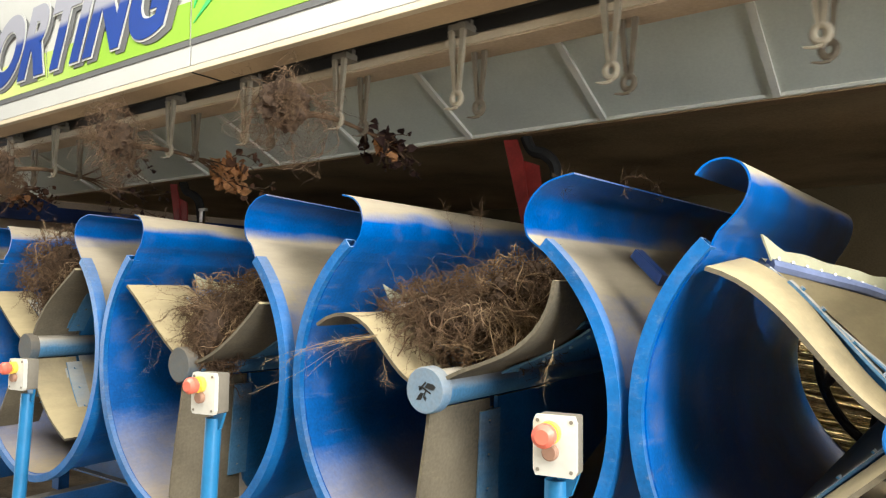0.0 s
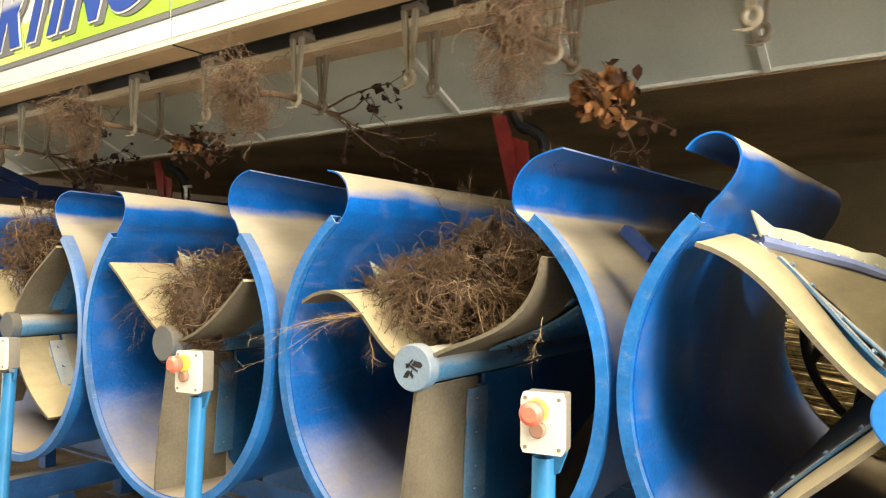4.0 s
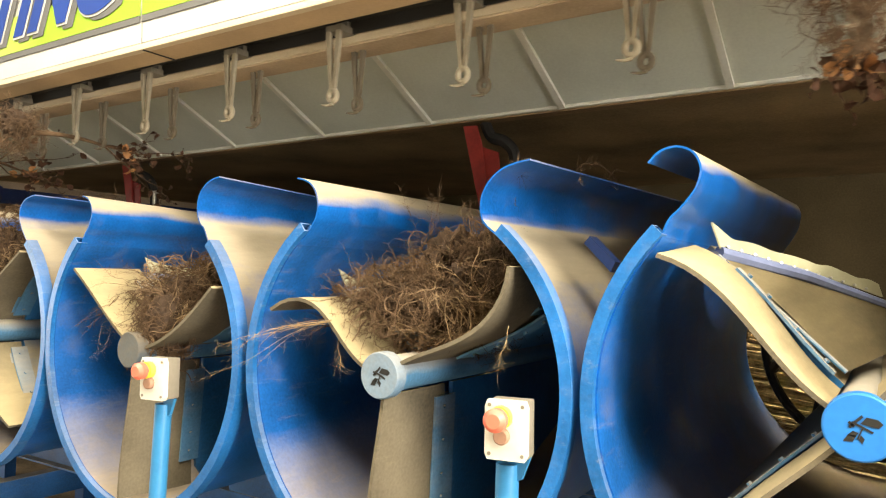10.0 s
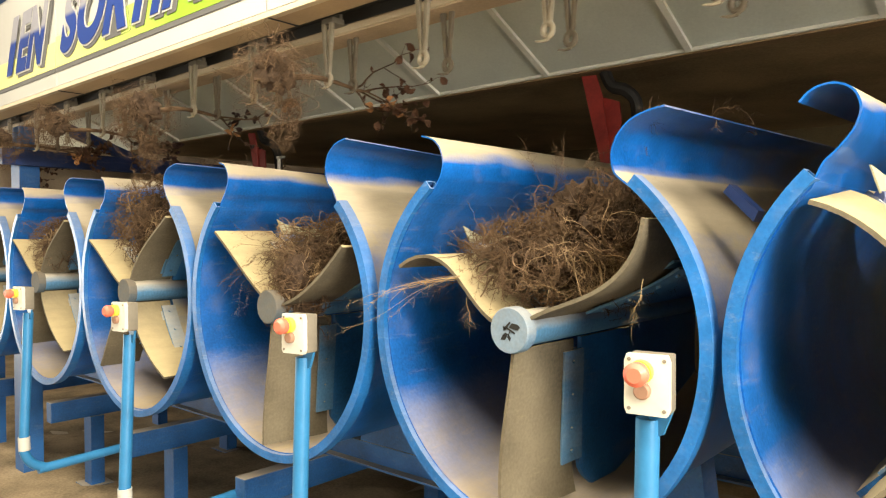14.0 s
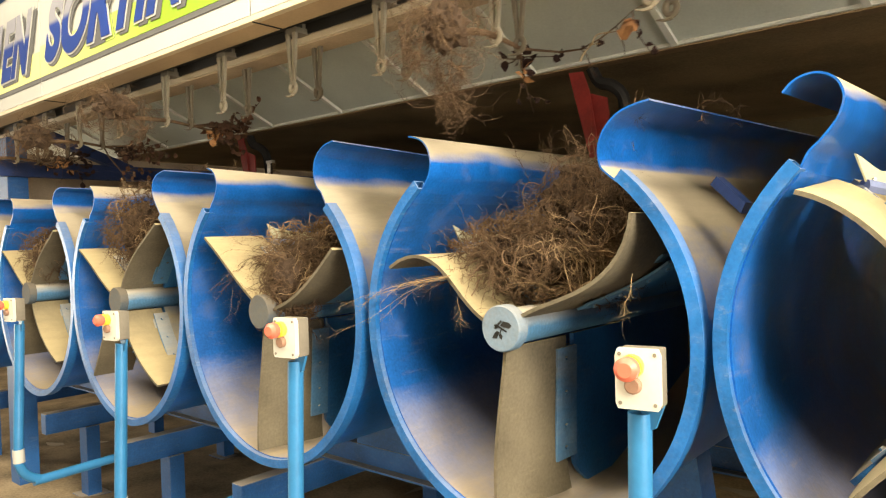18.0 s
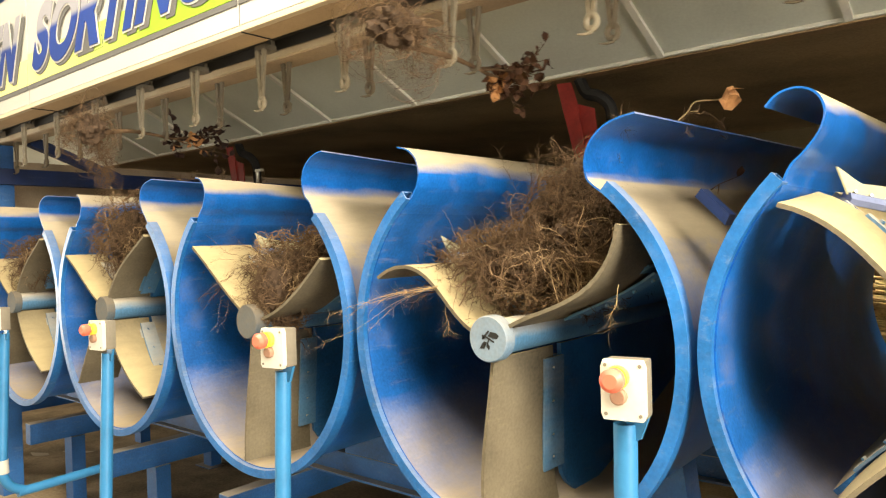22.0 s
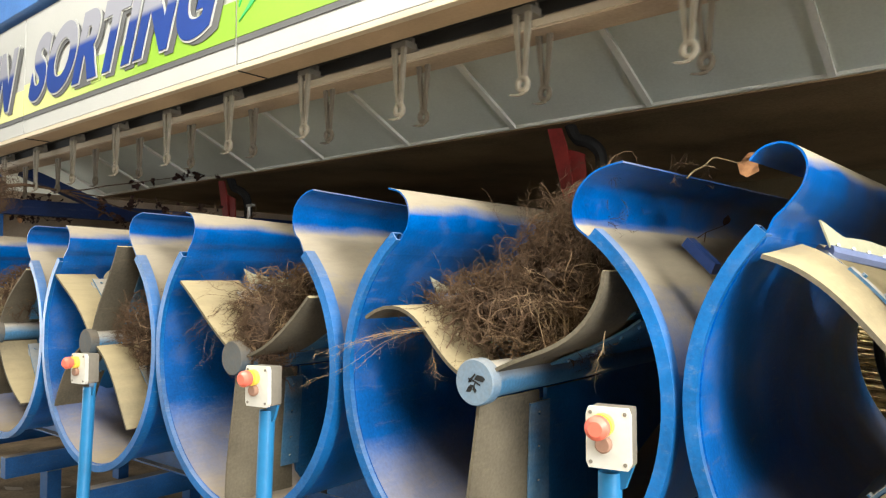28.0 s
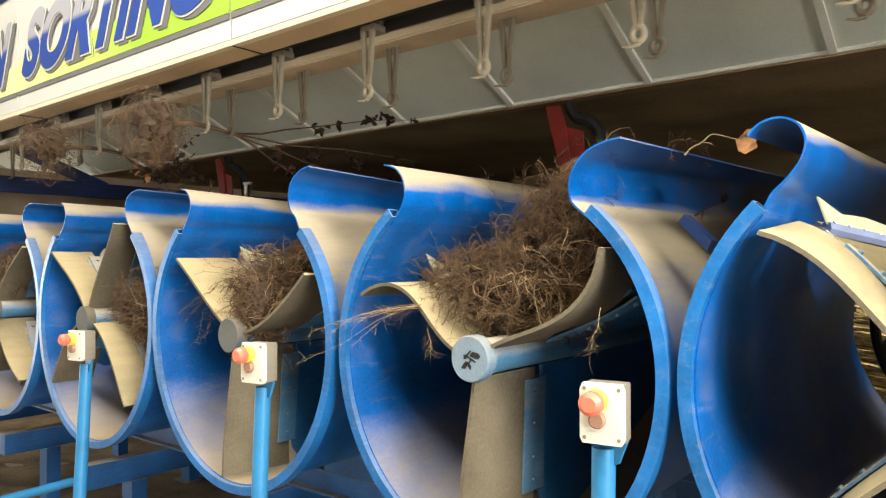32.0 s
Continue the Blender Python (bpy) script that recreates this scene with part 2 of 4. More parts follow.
PLASTER = material("pale_hall_plaster", (0.5, 0.47, 0.41), 0.8, 0, 0.08, 1.0, 0.05)
ROOT = material("brown_root_bark", (0.1, 0.063, 0.038), 0.9, 0, 0.35, 30, 0.3)
ROOT_LIGHT = material("pale_root_bark", (0.24, 0.165, 0.1), 0.85, 0, 0.3, 30, 0.3)
STRAW_ROOT = material("straw_root", (0.28, 0.205, 0.12), 0.8, 0, 0.25, 30, 0.2)
SOIL = material("root_soil", (0.05, 0.033, 0.023), 0.95, 0, 0.3, 40, 0.5)
LEAF = material("withered_brown_leaf", (0.1, 0.05, 0.03), 0.7, 0, 0.4, 20, 0.2)
LEAF_ORANGE = material("orange_withered_leaf", (0.46, 0.23, 0.1), 0.7, 0, 0.35, 20, 0.2)
LEAF_DRY = material("dry_orange_brown_leaf", (0.3, 0.15, 0.07), 0.75, 0, 0.4, 25, 0.3)
LEAF_DARK = material("dark_purple_leaf", (0.035, 0.018, 0.015), 0.7, 0, 0.3, 20, 0.2)
EARTH = material("loose_brown_soil", (0.29, 0.22, 0.14), 0.95, 0, 0.4, 2.5, 0.6, 60.0)
CANE = material("straw_cane", (0.42, 0.33, 0.17), 0.7, 0, 0.35, 30, 0.2)
CREAM_FLAP = material("cream_plastic_flap", (0.33, 0.32, 0.22), 0.4, 0, 0.1, 8, 0.05)
LAVENDER = material("dusty_blue_strip", (0.14, 0.17, 0.3), 0.6, 0, 0.15, 12, 0.1)

for m in (ROOT, ROOT_LIGHT, STRAW_ROOT, SOIL, EARTH, LEAF, LEAF_DARK, LEAF_DRY, LEAF_ORANGE, BROWN, DARKBROWN, SOFFIT_BOARD):
    m.node_tree.nodes["Principled BSDF"].inputs["Specular IOR Level"].default_value = 0.1


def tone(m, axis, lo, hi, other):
    """Fades a colour into another along one axis of the board."""
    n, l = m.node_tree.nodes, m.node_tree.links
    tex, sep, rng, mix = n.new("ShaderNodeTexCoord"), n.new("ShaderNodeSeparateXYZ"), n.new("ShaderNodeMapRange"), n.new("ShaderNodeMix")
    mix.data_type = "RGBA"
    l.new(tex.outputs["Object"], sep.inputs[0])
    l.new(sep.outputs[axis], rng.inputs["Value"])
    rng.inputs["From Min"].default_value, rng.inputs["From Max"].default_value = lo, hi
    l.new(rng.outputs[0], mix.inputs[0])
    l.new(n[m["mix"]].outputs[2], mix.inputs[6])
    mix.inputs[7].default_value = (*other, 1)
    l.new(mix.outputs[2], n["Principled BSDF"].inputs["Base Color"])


tone(LETTER, "Z", 2.56, 2.585, (0.24, 0.24, 0.28))
# the lime turns pale yellow towards the left
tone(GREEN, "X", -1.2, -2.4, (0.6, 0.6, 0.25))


# ---- mesh helpers ----
def part(name, bm, mat, parent=None, label="", smooth=False):
    me = bpy.data.meshes.new(name)
    bmesh.ops.recalc_face_normals(bm, faces=bm.faces)
    bm.to_mesh(me)
    bm.free()
    me.materials.append(mat)
    if smooth:
        me.polygons.foreach_set("use_smooth", [True] * len(me.polygons))
        me.set_sharp_from_angle(angle=radians(35))
    ob = new(name, me)
    if parent:
        ob.parent = parent
    if label:
        ob["label"] = label
    return ob


def thing(name, label, category, m=None, group="", kind=""):
    ob = new(name)
    ob.empty_display_size = 0.05
    if m is not None:
        ob.matrix_basis = m
    return tagged(ob, label, category, group, kind)


def box(x0, x1, y0, y1, z0, z1, bevel=0.0, bm=None):
    own = bm is None
    bm = bm or bmesh.new()
    v = [bm.verts.new(p) for p in ((x0, y0, z0), (x1, y0, z0), (x1, y1, z0), (x0, y1, z0), (x0, y0, z1), (x1, y0, z1), (x1, y1, z1), (x0, y1, z1))]
    for q in ((3, 2, 1, 0), (4, 5, 6, 7), (0, 1, 5, 4), (1, 2, 6, 5), (2, 3, 7, 6), (3, 0, 4, 7)):
        bm.faces.new([v[i] for i in q])
    if bevel and own:
        bmesh.ops.bevel(bm, geom=bm.edges[:], offset=bevel, segments=2, profile=0.6, affect="EDGES")
    return bm


def tube(path, radius, sides=8, bm=None, cap=True):
    """A round bar along a path; radius is one number or one for each point."""
    bm = bm or bmesh.new()
    pts = [Vector(p) for p in path]
    rad = radius if isinstance(radius, (list, tuple)) else [radius] * len(pts)
    rings, up = [], None
    for i, p in enumerate(pts):
        d = (pts[min(i + 1, len(pts) - 1)] - pts[max(i - 1, 0)]).normalized()
        if up is None:
            up = d.orthogonal().normalized()
        up = (up - d * up.dot(d)).normalized()
        side = d.cross(up)
        rings.append([bm.verts.new(p + rad[i] * (math.cos(a) * up + math.sin(a) * side)) for a in (2 * math.pi * k / sides for k in range(sides))])
    for a, b in zip(rings, rings[1:]):
        for k in range(sides):
            bm.faces.new((a[k], a[(k + 1) % sides], b[(k + 1) % sides], b[k]))
    if cap:
        bm.faces.new(rings[0][::-1])
        bm.faces.new(rings[-1])
    return bm


def sheet(profile, y0, y1, thick, steps=1, bm=None):
    """A bent sheet: an (x, z) profile drawn out along y, with a thickness."""
    bm = bm or bmesh.new()
    pts = [Vector((x, 0, z)) for x, z in profile]
    inner, outer = [], []
    for i, p in enumerate(pts):
        d = (pts[min(i + 1, len(pts) - 1)] - pts[max(i - 1, 0)]).normalized()
        nrm = Vector((-d.z, 0, d.x)) * (thick / 2)
        inner.append(p + nrm)
        outer.append(p - nrm)
    loop = inner + outer[::-1]
    rows = []
    for s in range(steps + 1):
        y = y0 + (y1 - y0) * s / steps
        rows.append([bm.verts.new((p.x, y, p.z)) for p in loop])
    n = len(loop)
    for a, b in zip(rows, rows[1:]):
        for k in range(n):
            bm.faces.new((a[k], a[(k + 1) % n], b[(k + 1) % n], b[k]))
    m = len(pts)
    for row, flip in ((rows[0], False), (rows[-1], True)):
        for k in range(m - 1):
            q = (row[k], row[k + 1], row[n - 2 - k], row[n - 1 - k])
            bm.faces.new(q[::-1] if flip else q)
    return bm


def smooth_line(pts, per=6):
    """A soft curve through a few points."""
    p = [Vector((*q, 0)) if len(q) == 2 else Vector(q) for q in pts]
    p = [2 * p[0] - p[1], *p, 2 * p[-1] - p[-2]]
    out = []
    for i in range(1, len(p) - 2):
        a, b, c, d = p[i - 1:i + 3]
        for k in range(per):
            t = k / per
            out.append(0.5 * (2 * b + (c - a) * t + (2 * a - 5 * b + 4 * c - d) * t * t + (3 * b - a - 3 * c + d) * t ** 3))
    out.append(p[-2])
    return [tuple(q[:len(pts[0])]) for q in out]


def disc(x, z, y0, y1, r, sides=40, bevel=0.0):
    bm = bmesh.new()
    ends = []
    for y, rr in ((y0, r - bevel), (y0 + bevel, r), (y1, r)) if bevel else ((y0, r), (y1, r)):
        ends.append([bm.verts.new((x + rr * math.cos(2 * math.pi * k / sides), y, z + rr * math.sin(2 * math.pi * k / sides))) for k in range(sides)])
    for a, b in zip(ends, ends[1:]):
        for k in range(sides):
            bm.faces.new((a[k], b[k], b[(k + 1) % sides], a[(k + 1) % sides]))
    bm.faces.new(ends[0])
    bm.faces.new(ends[-1][::-1])
    return bm


def plate(poly, y0, y1, bm=None):
    """A flat plate of an (x, z) outline between two depths."""
    bm = bm or bmesh.new()
    a = [bm.verts.new((x, y0, z)) for x, z in poly]
    b = [bm.verts.new((x, y1, z)) for x, z in poly]
    n = len(poly)
    for k in range(n):
        bm.faces.new((a[k], a[(k + 1) % n], b[(k + 1) % n], b[k]))
    bm.faces.new(a[::-1])
    bm.faces.new(b)
    return bm


# ---- structure: hall ----
def structure(name, bm, mat, label, category):
    return tagged(part(name, bm, mat), label, category, kind="structure")


structure("floor", box(-19, 15, -9, 5, -0.1, 0.0), CONCRETE, "dusty brown concrete hall floor with soil on it", "floor")
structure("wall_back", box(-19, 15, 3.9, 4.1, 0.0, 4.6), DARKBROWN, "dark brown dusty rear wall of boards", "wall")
structure("wall_end_far", box(-19.2, -19, -9, 4.1, 0.0, 4.6), PLASTER, "plain pale end wall of the hall", "wall")
structure("wall_end_near", box(15, 15.2, -9, 4.1, 0.0, 4.6), PLASTER, "plain pale end wall of the hall", "wall")
# unseen front wall, added to keep sky light off the bins
structure("sky_block_wall", box(-19, 15, -9.2, -9, 0.0, 4.6), PLASTER, "unseen pale wall added in front to keep the sky light out", "wall")
structure("ceiling", box(-19, 15, -9, 4.1, 4.6, 4.7), PLASTER, "pale board ceiling of the hall", "ceiling")
soil = bmesh.new()
bmesh.ops.create_grid(soil, x_segments=120, y_segments=40, size=0.5)
for v in soil.verts:
    p = Vector((v.co.x * 16 - 2.0, v.co.y * 4.3 + 1.6, 0))
    h = 0.012 + 0.02 * noise.noise(p * 1.6) + 0.014 * noise.noise(p * 6)
    v.co = Vector((p.x, p.y, max(-0.01, h)))
tagged(part("loose_soil", soil, EARTH, smooth=True), "loose brown soil and plant litter spread under the machine", "soil", kind="stuff")

# ---- structure: conveyor gantry ----
BIN_X, BIN_Z, PITCH = 0.331, 1.293, 1.0
DEPTH = 1.76
GX0, GX1 = -17.5, 14.6

structure("soffit_edge", box(GX0, GX1, -0.021, 0.006, 2.2425, 2.262, 0.003), CREAM, "cream rounded front edge of the soffit", "trim")
structure("soffit", box(GX0, GX1, 0.006, 0.102, 2.243, 2.262), SOFFIT, "tan painted metal soffit under the sign", "soffit")
structure("slot_back", box(GX0, GX1, 0.1, 0.4, 2.42, 2.44), BLACK, "dark steel back of the conveyor slot", "conveyor")
structure("slot_front", box(GX0, GX1, 0.1, 0.11, 2.262, 2.42), BLACK, "dark steel front of the conveyor slot", "conveyor")
structure("chain_rail", box(GX0, GX1, 0.185, 0.285, 2.30, 2.345), BLACK, "black steel chain rail in the conveyor slot", "rail")
# added sheet whose black colour stands for the shade inside the slot
structure("slot_shade_sheet", box(GX0, GX1, 0.246, 0.25, 2.264, 2.419), BLACK, "black sheet added to darken the back of the conveyor slot", "conveyor")
structure("rear_beam", box(GX0, GX1, 0.262, 0.378, 2.235, 2.42, 0.003), TAN, "tan painted beam along the conveyor slot", "beam")
structure("beam_lip", box(GX0, GX1, 0.255, 0.262, 2.24, 2.262), CREAM, "cream lip along the tan beam", "trim")
def prism(x0, x1, poly):
    """A (y, z) outline drawn out along x."""
    bm = bmesh.new()
    a = [bm.verts.new((x0, y, z)) for y, z in poly]
    c = [bm.verts.new((x1, y, z)) for y, z in poly]
    for k in range(len(poly)):
        bm.faces.new((a[k], a[(k + 1) % len(poly)], c[(k + 1) % len(poly)], c[k]))
    bm.faces.new(a[::-1])
    bm.faces.new(c)
    return bm


structure("panel_hood", prism(GX0, GX1, [(1.343, 2.255), (0.380, 2.708), (0.390, 2.730), (1.343, 2.285)]), GREY_PANEL, "sloping grey green panels under the gantry", "panels")
structure("panel_trim", box(GX0, GX1, 1.335, 1.352, 2.245, 2.275), RIB_PAINT, "pale metal edge strip of the grey panels", "trim")
structure("drop_board", box(GX0, GX1, 1.352, 1.42, 2.238, 2.40), BROWN, "dusty red brown board behind the grey panels", "board")
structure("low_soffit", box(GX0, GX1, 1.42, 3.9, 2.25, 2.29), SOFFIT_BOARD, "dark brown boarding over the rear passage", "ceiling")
for k in range(-14, 7):
    x = 0.216 + 0.6565 * k
    structure("panel_rib", prism(x - 0.013, x + 0.013, [(1.334, 2.243), (0.385, 2.689), (0.392, 2.707), (1.334, 2.262)]), RIB_PAINT, "thin pale metal joint strip between grey panels", "trim")

BAND = (2.50, 2.478)
# sign boards hang side by side on the gantry
JOINTS = (-14.53, -12.795, -11.06, -9.325, -7.59, -5.855, -4.12, -2.385, -0.645, 1.09, 2.825, 4.56, 6.295)


def sign_board(x0, x1, first):
    s = thing("sign_board", "white sign board with lime green band and lettering", "sign", group="sign boards on the gantry")
    part("board", box(x0 + 0.004, x1 - 0.004, -0.022, -0.002, 2.2625, 2.83, 0.003), WHITE, s)
    if first:
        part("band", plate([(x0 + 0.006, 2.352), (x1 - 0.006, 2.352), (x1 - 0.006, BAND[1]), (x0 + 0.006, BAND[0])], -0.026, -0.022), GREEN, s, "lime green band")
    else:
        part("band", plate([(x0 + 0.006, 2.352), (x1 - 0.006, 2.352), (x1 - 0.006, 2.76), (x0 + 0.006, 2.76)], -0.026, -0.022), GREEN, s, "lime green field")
        part("leaf_mark", plate([(x0 + 0.02, 2.40), (x0 + 0.10, 2.47), (x0 + 0.27, 2.56), (x0 + 0.12, 2.46)], -0.03, -0.026), GREEN2, s, "darker green leaf stroke")
        part("leaf_mark", plate([(x0 + 0.02, 2.45), (x0 + 0.10, 2.56), (x0 + 0.2, 2.70), (x0 + 0.05, 2.60)], -0.03, -0.026), GREEN2, s, "darker green leaf stroke")
    part("shadow_line", box(x0 + 0.006, x1 - 0.006, -0.026, -0.022, 2.33, 2.35), GREY_PRINT, s, "grey line under the band")
    return s


for a, b in zip(JOINTS, JOINTS[1:]):
    sign_board(a, b, a < -0.7)
structure("sign_cornice", box(GX0, GX1, -0.06, 0.1, 2.85, 3.0, 0.004), SKYBLUE, "blue painted beam above the sign boards", "beam")
structure("gantry_core", box(GX0, GX1, 0.0, 0.1, 2.27, 2.85), BROWN, "brown core of the gantry behind the sign", "beam")


# lettering on the sign boards
SIGN = thing("sign_lettering", "bold slanted blue sign lettering with white outline", "lettering")


def letters(words, x0, x1, z, high, lean, mat, y, grow, name):
    """Bold condensed capitals from x0 to x1, leaning to the right; each letter is a part."""
    cu = bpy.data.curves.new("lettering", "FONT")
    cu.body, cu.size, cu.extrude, cu.offset = words, 0.4, 0.001, grow
    cu.space_character = 1.07
    tmp = bpy.data.objects.new("lettering_tmp", cu)
    scene.collection.objects.link(tmp)
    me = bpy.data.meshes.new_from_object(tmp.evaluated_get(bpy.context.evaluated_depsgraph_get()))
    bpy.data.objects.remove(tmp)
    xs = [v.co.x for v in me.vertices]
    ys = [v.co.y for v in me.vertices]
    sx, sy = (x1 - x0) / (max(xs) - min(xs)), high / (max(ys) - min(ys))
    spots = []
    for v in me.vertices:
        h = (v.co.y - min(ys)) * sy
        spots.append((x0 + (v.co.x - min(xs)) * sx + lean * h, y - v.co.z, z + h))
    root = list(range(len(spots)))

    def top(k):
        while root[k] != k:
            root[k] = root[root[k]]
            k = root[k]
        return k

    for f in me.polygons:
        for k in f.vertices:
            root[top(k)] = top(f.vertices[0])
    groups = {}
    for f in me.polygons:
        groups.setdefault(top(f.vertices[0]), []).append(list(f.vertices))
    for faces in groups.values():
        used = sorted({k for f in faces for k in f})
        place = {k: i for i, k in enumerate(used)}
        one = bpy.data.meshes.new(name)
        one.from_pydata([spots[k] for k in used], [], [[place[k] for k in f] for f in faces])
        one.materials.append(mat)
        new(name, one).parent = SIGN


for words, wx0, wx1 in (("SORTING", -2.32, -0.80), ("EN", -2.90, -2.56)):
    letters(words, wx0 + 0.012, wx1 + 0.042, 2.378, 0.308, 0.42, GREY_PRINT, -0.0285, 0.022, "letter_shadow")
    letters(words, wx0 - 0.008, wx1 + 0.008, 2.392, 0.316, 0.42, WHITE, -0.0315, 0.025, "letter_outline")
    letters(words, wx0, wx1, 2.400, 0.30, 0.42, LETTER, -0.0345, 0.018, "letter")
part("letter", plate([(-3.04, 2.402), (-2.96, 2.402), (-2.834, 2.698), (-2.914, 2.698)], -0.0355, -0.0335), LETTER, SIGN)


# ---- bins ----
# each bin is bent a little differently: half width and depth of its rim's outer edge, the bearings at which the rim ends,
# the lips from the drum upwards, and how much each lip rises per metre towards the rear
BIN_SHAPES = {
    3: dict(wide=0.478, deep=0.502, ends=(127, 409.5), rise=(0.002, 0.03),
            left=[(-0.259, 0.378), (-0.247, 0.398), (-0.241, 0.43), (-0.250, 0.464), (-0.269, 0.486), (-0.290, 0.497), (-0.317, 0.504)],
            right=[(0.262, 0.364), (0.251, 0.384), (0.249, 0.415), (0.258, 0.444), (0.276, 0.468), (0.302, 0.487), (0.337, 0.498), (0.37, 0.503)]),
    2: dict(wide=0.493, deep=0.518, ends=(133, 404), rise=(-0.032, -0.035),
            left=[(-0.305, 0.369), (-0.285, 0.392), (-0.271, 0.420), (-0.266, 0.446), (-0.275, 0.473), (-0.295, 0.494), (-0.324, 0.503)],
            right=[(0.314, 0.372), (0.293, 0.392), (0.280, 0.418), (0.278, 0.451), (0.289, 0.484), (0.314, 0.508), (0.341, 0.521), (0.372, 0.527)]),
    1: dict(wide=0.503, deep=0.532, ends=(134, 405), rise=(-0.02, -0.02),
            left=[(-0.318, 0.372), (-0.291, 0.395), (-0.271, 0.434), (-0.268, 0.454), (-0.282, 0.485), (-0.309, 0.505)],
            right=[(0.311, 0.368), (0.284, 0.402), (0.266, 0.440), (0.271, 0.479), (0.300, 0.506), (0.345, 0.518), (0.37, 0.521)]),
    4: dict(wide=0.505, deep=0.507, ends=(135.5, 409.5), rise=(0.036, 0.03),
            left=[(-0.333, 0.362), (-0.312, 0.384), (-0.295, 0.404), (-0.281, 0.425), (-0.273, 0.455), (-0.280, 0.482), (-0.296, 0.498), (-0.318, 0.505), (-0.341, 0.502), (-0.358, 0.493), (-0.373, 0.477)],
            right=[(0.28, 0.364), (0.262, 0.394), (0.262, 0.43), (0.276, 0.462), (0.303, 0.487), (0.338, 0.498), (0.38, 0.496)]),
}
BIN_SHAPES[0] = BIN_SHAPES[-1] = BIN_SHAPES[1]
BIN_SHAPES[5] = BIN_SHAPES[3]
RIM_W = 0.029


def rim_point(b, a, out=0.0):
    """A point of the bin's outline at a bearing, out metres inside or outside the rim's inner edge."""
    rx, rz = b["wide"] - RIM_W + out, b["deep"] - RIM_W + out
    c, d = math.cos(a), math.sin(a)
    return rx * c, (rz if d < 0 else rx) * d


def bin_profile(b):
    """The bent sheet: a drum open at the top, with lips that roll outwards."""
    a0, a1 = radians(b["ends"][0] + 2), radians(b["ends"][1] - 2)
    arc = [rim_point(b, a0 + (a1 - a0) * k / 60) for k in range(61)]
    return smooth_line(b["left"][::-1] + [arc[0]], 8)[:-1] + arc + smooth_line([arc[-1]] + b["right"], 8)[1:]


def logo(y, parent):
    """A spade with a cross handle over a sprig of leaves."""
    part("mark", plate([(0.001, 0.009), (0.012, 0.023), (0.032, 0.020), (0.041, 0.012), (0.033, 0.003), (0.018, 0.005)], y - 0.0015, y), LOGO, parent, "black printed spade mark")
    for (x0, z0), (x1, z1), w in (((-0.019, 0.0), (0.005, 0.025), 0.0026), ((-0.014, 0.011), (0.023, -0.007), 0.0022), ((-0.020, 0.011), (-0.010, 0.002), 0.0026), ((0.005, 0.0), (-0.004, -0.022), 0.0014)):
        d = Vector((z0 - z1, x1 - x0)).normalized() * w
        part("mark", plate([(x0 - d.x, z0 - d.y), (x1 - d.x, z1 - d.y), (x1 + d.x, z1 + d.y), (x0 + d.x, z0 + d.y)], y - 0.0013 - 0.1 * w, y), LOGO, parent)
    for cx, cz, ax, az in ((-0.002, -0.010, -0.020, -0.006), (-0.006, -0.016, -0.024, -0.013), (0.002, -0.014, 0.002, -0.018)):
        part("leaf_mark", plate([(cx, cz), (cx + 0.45 * ax - 0.3 * az, cz + 0.45 * az + 0.3 * ax), (cx + ax, cz + az), (cx + 0.45 * ax + 0.3 * az, cz + 0.45 * az - 0.3 * ax)], y - 0.0012, y), LOGO, parent)


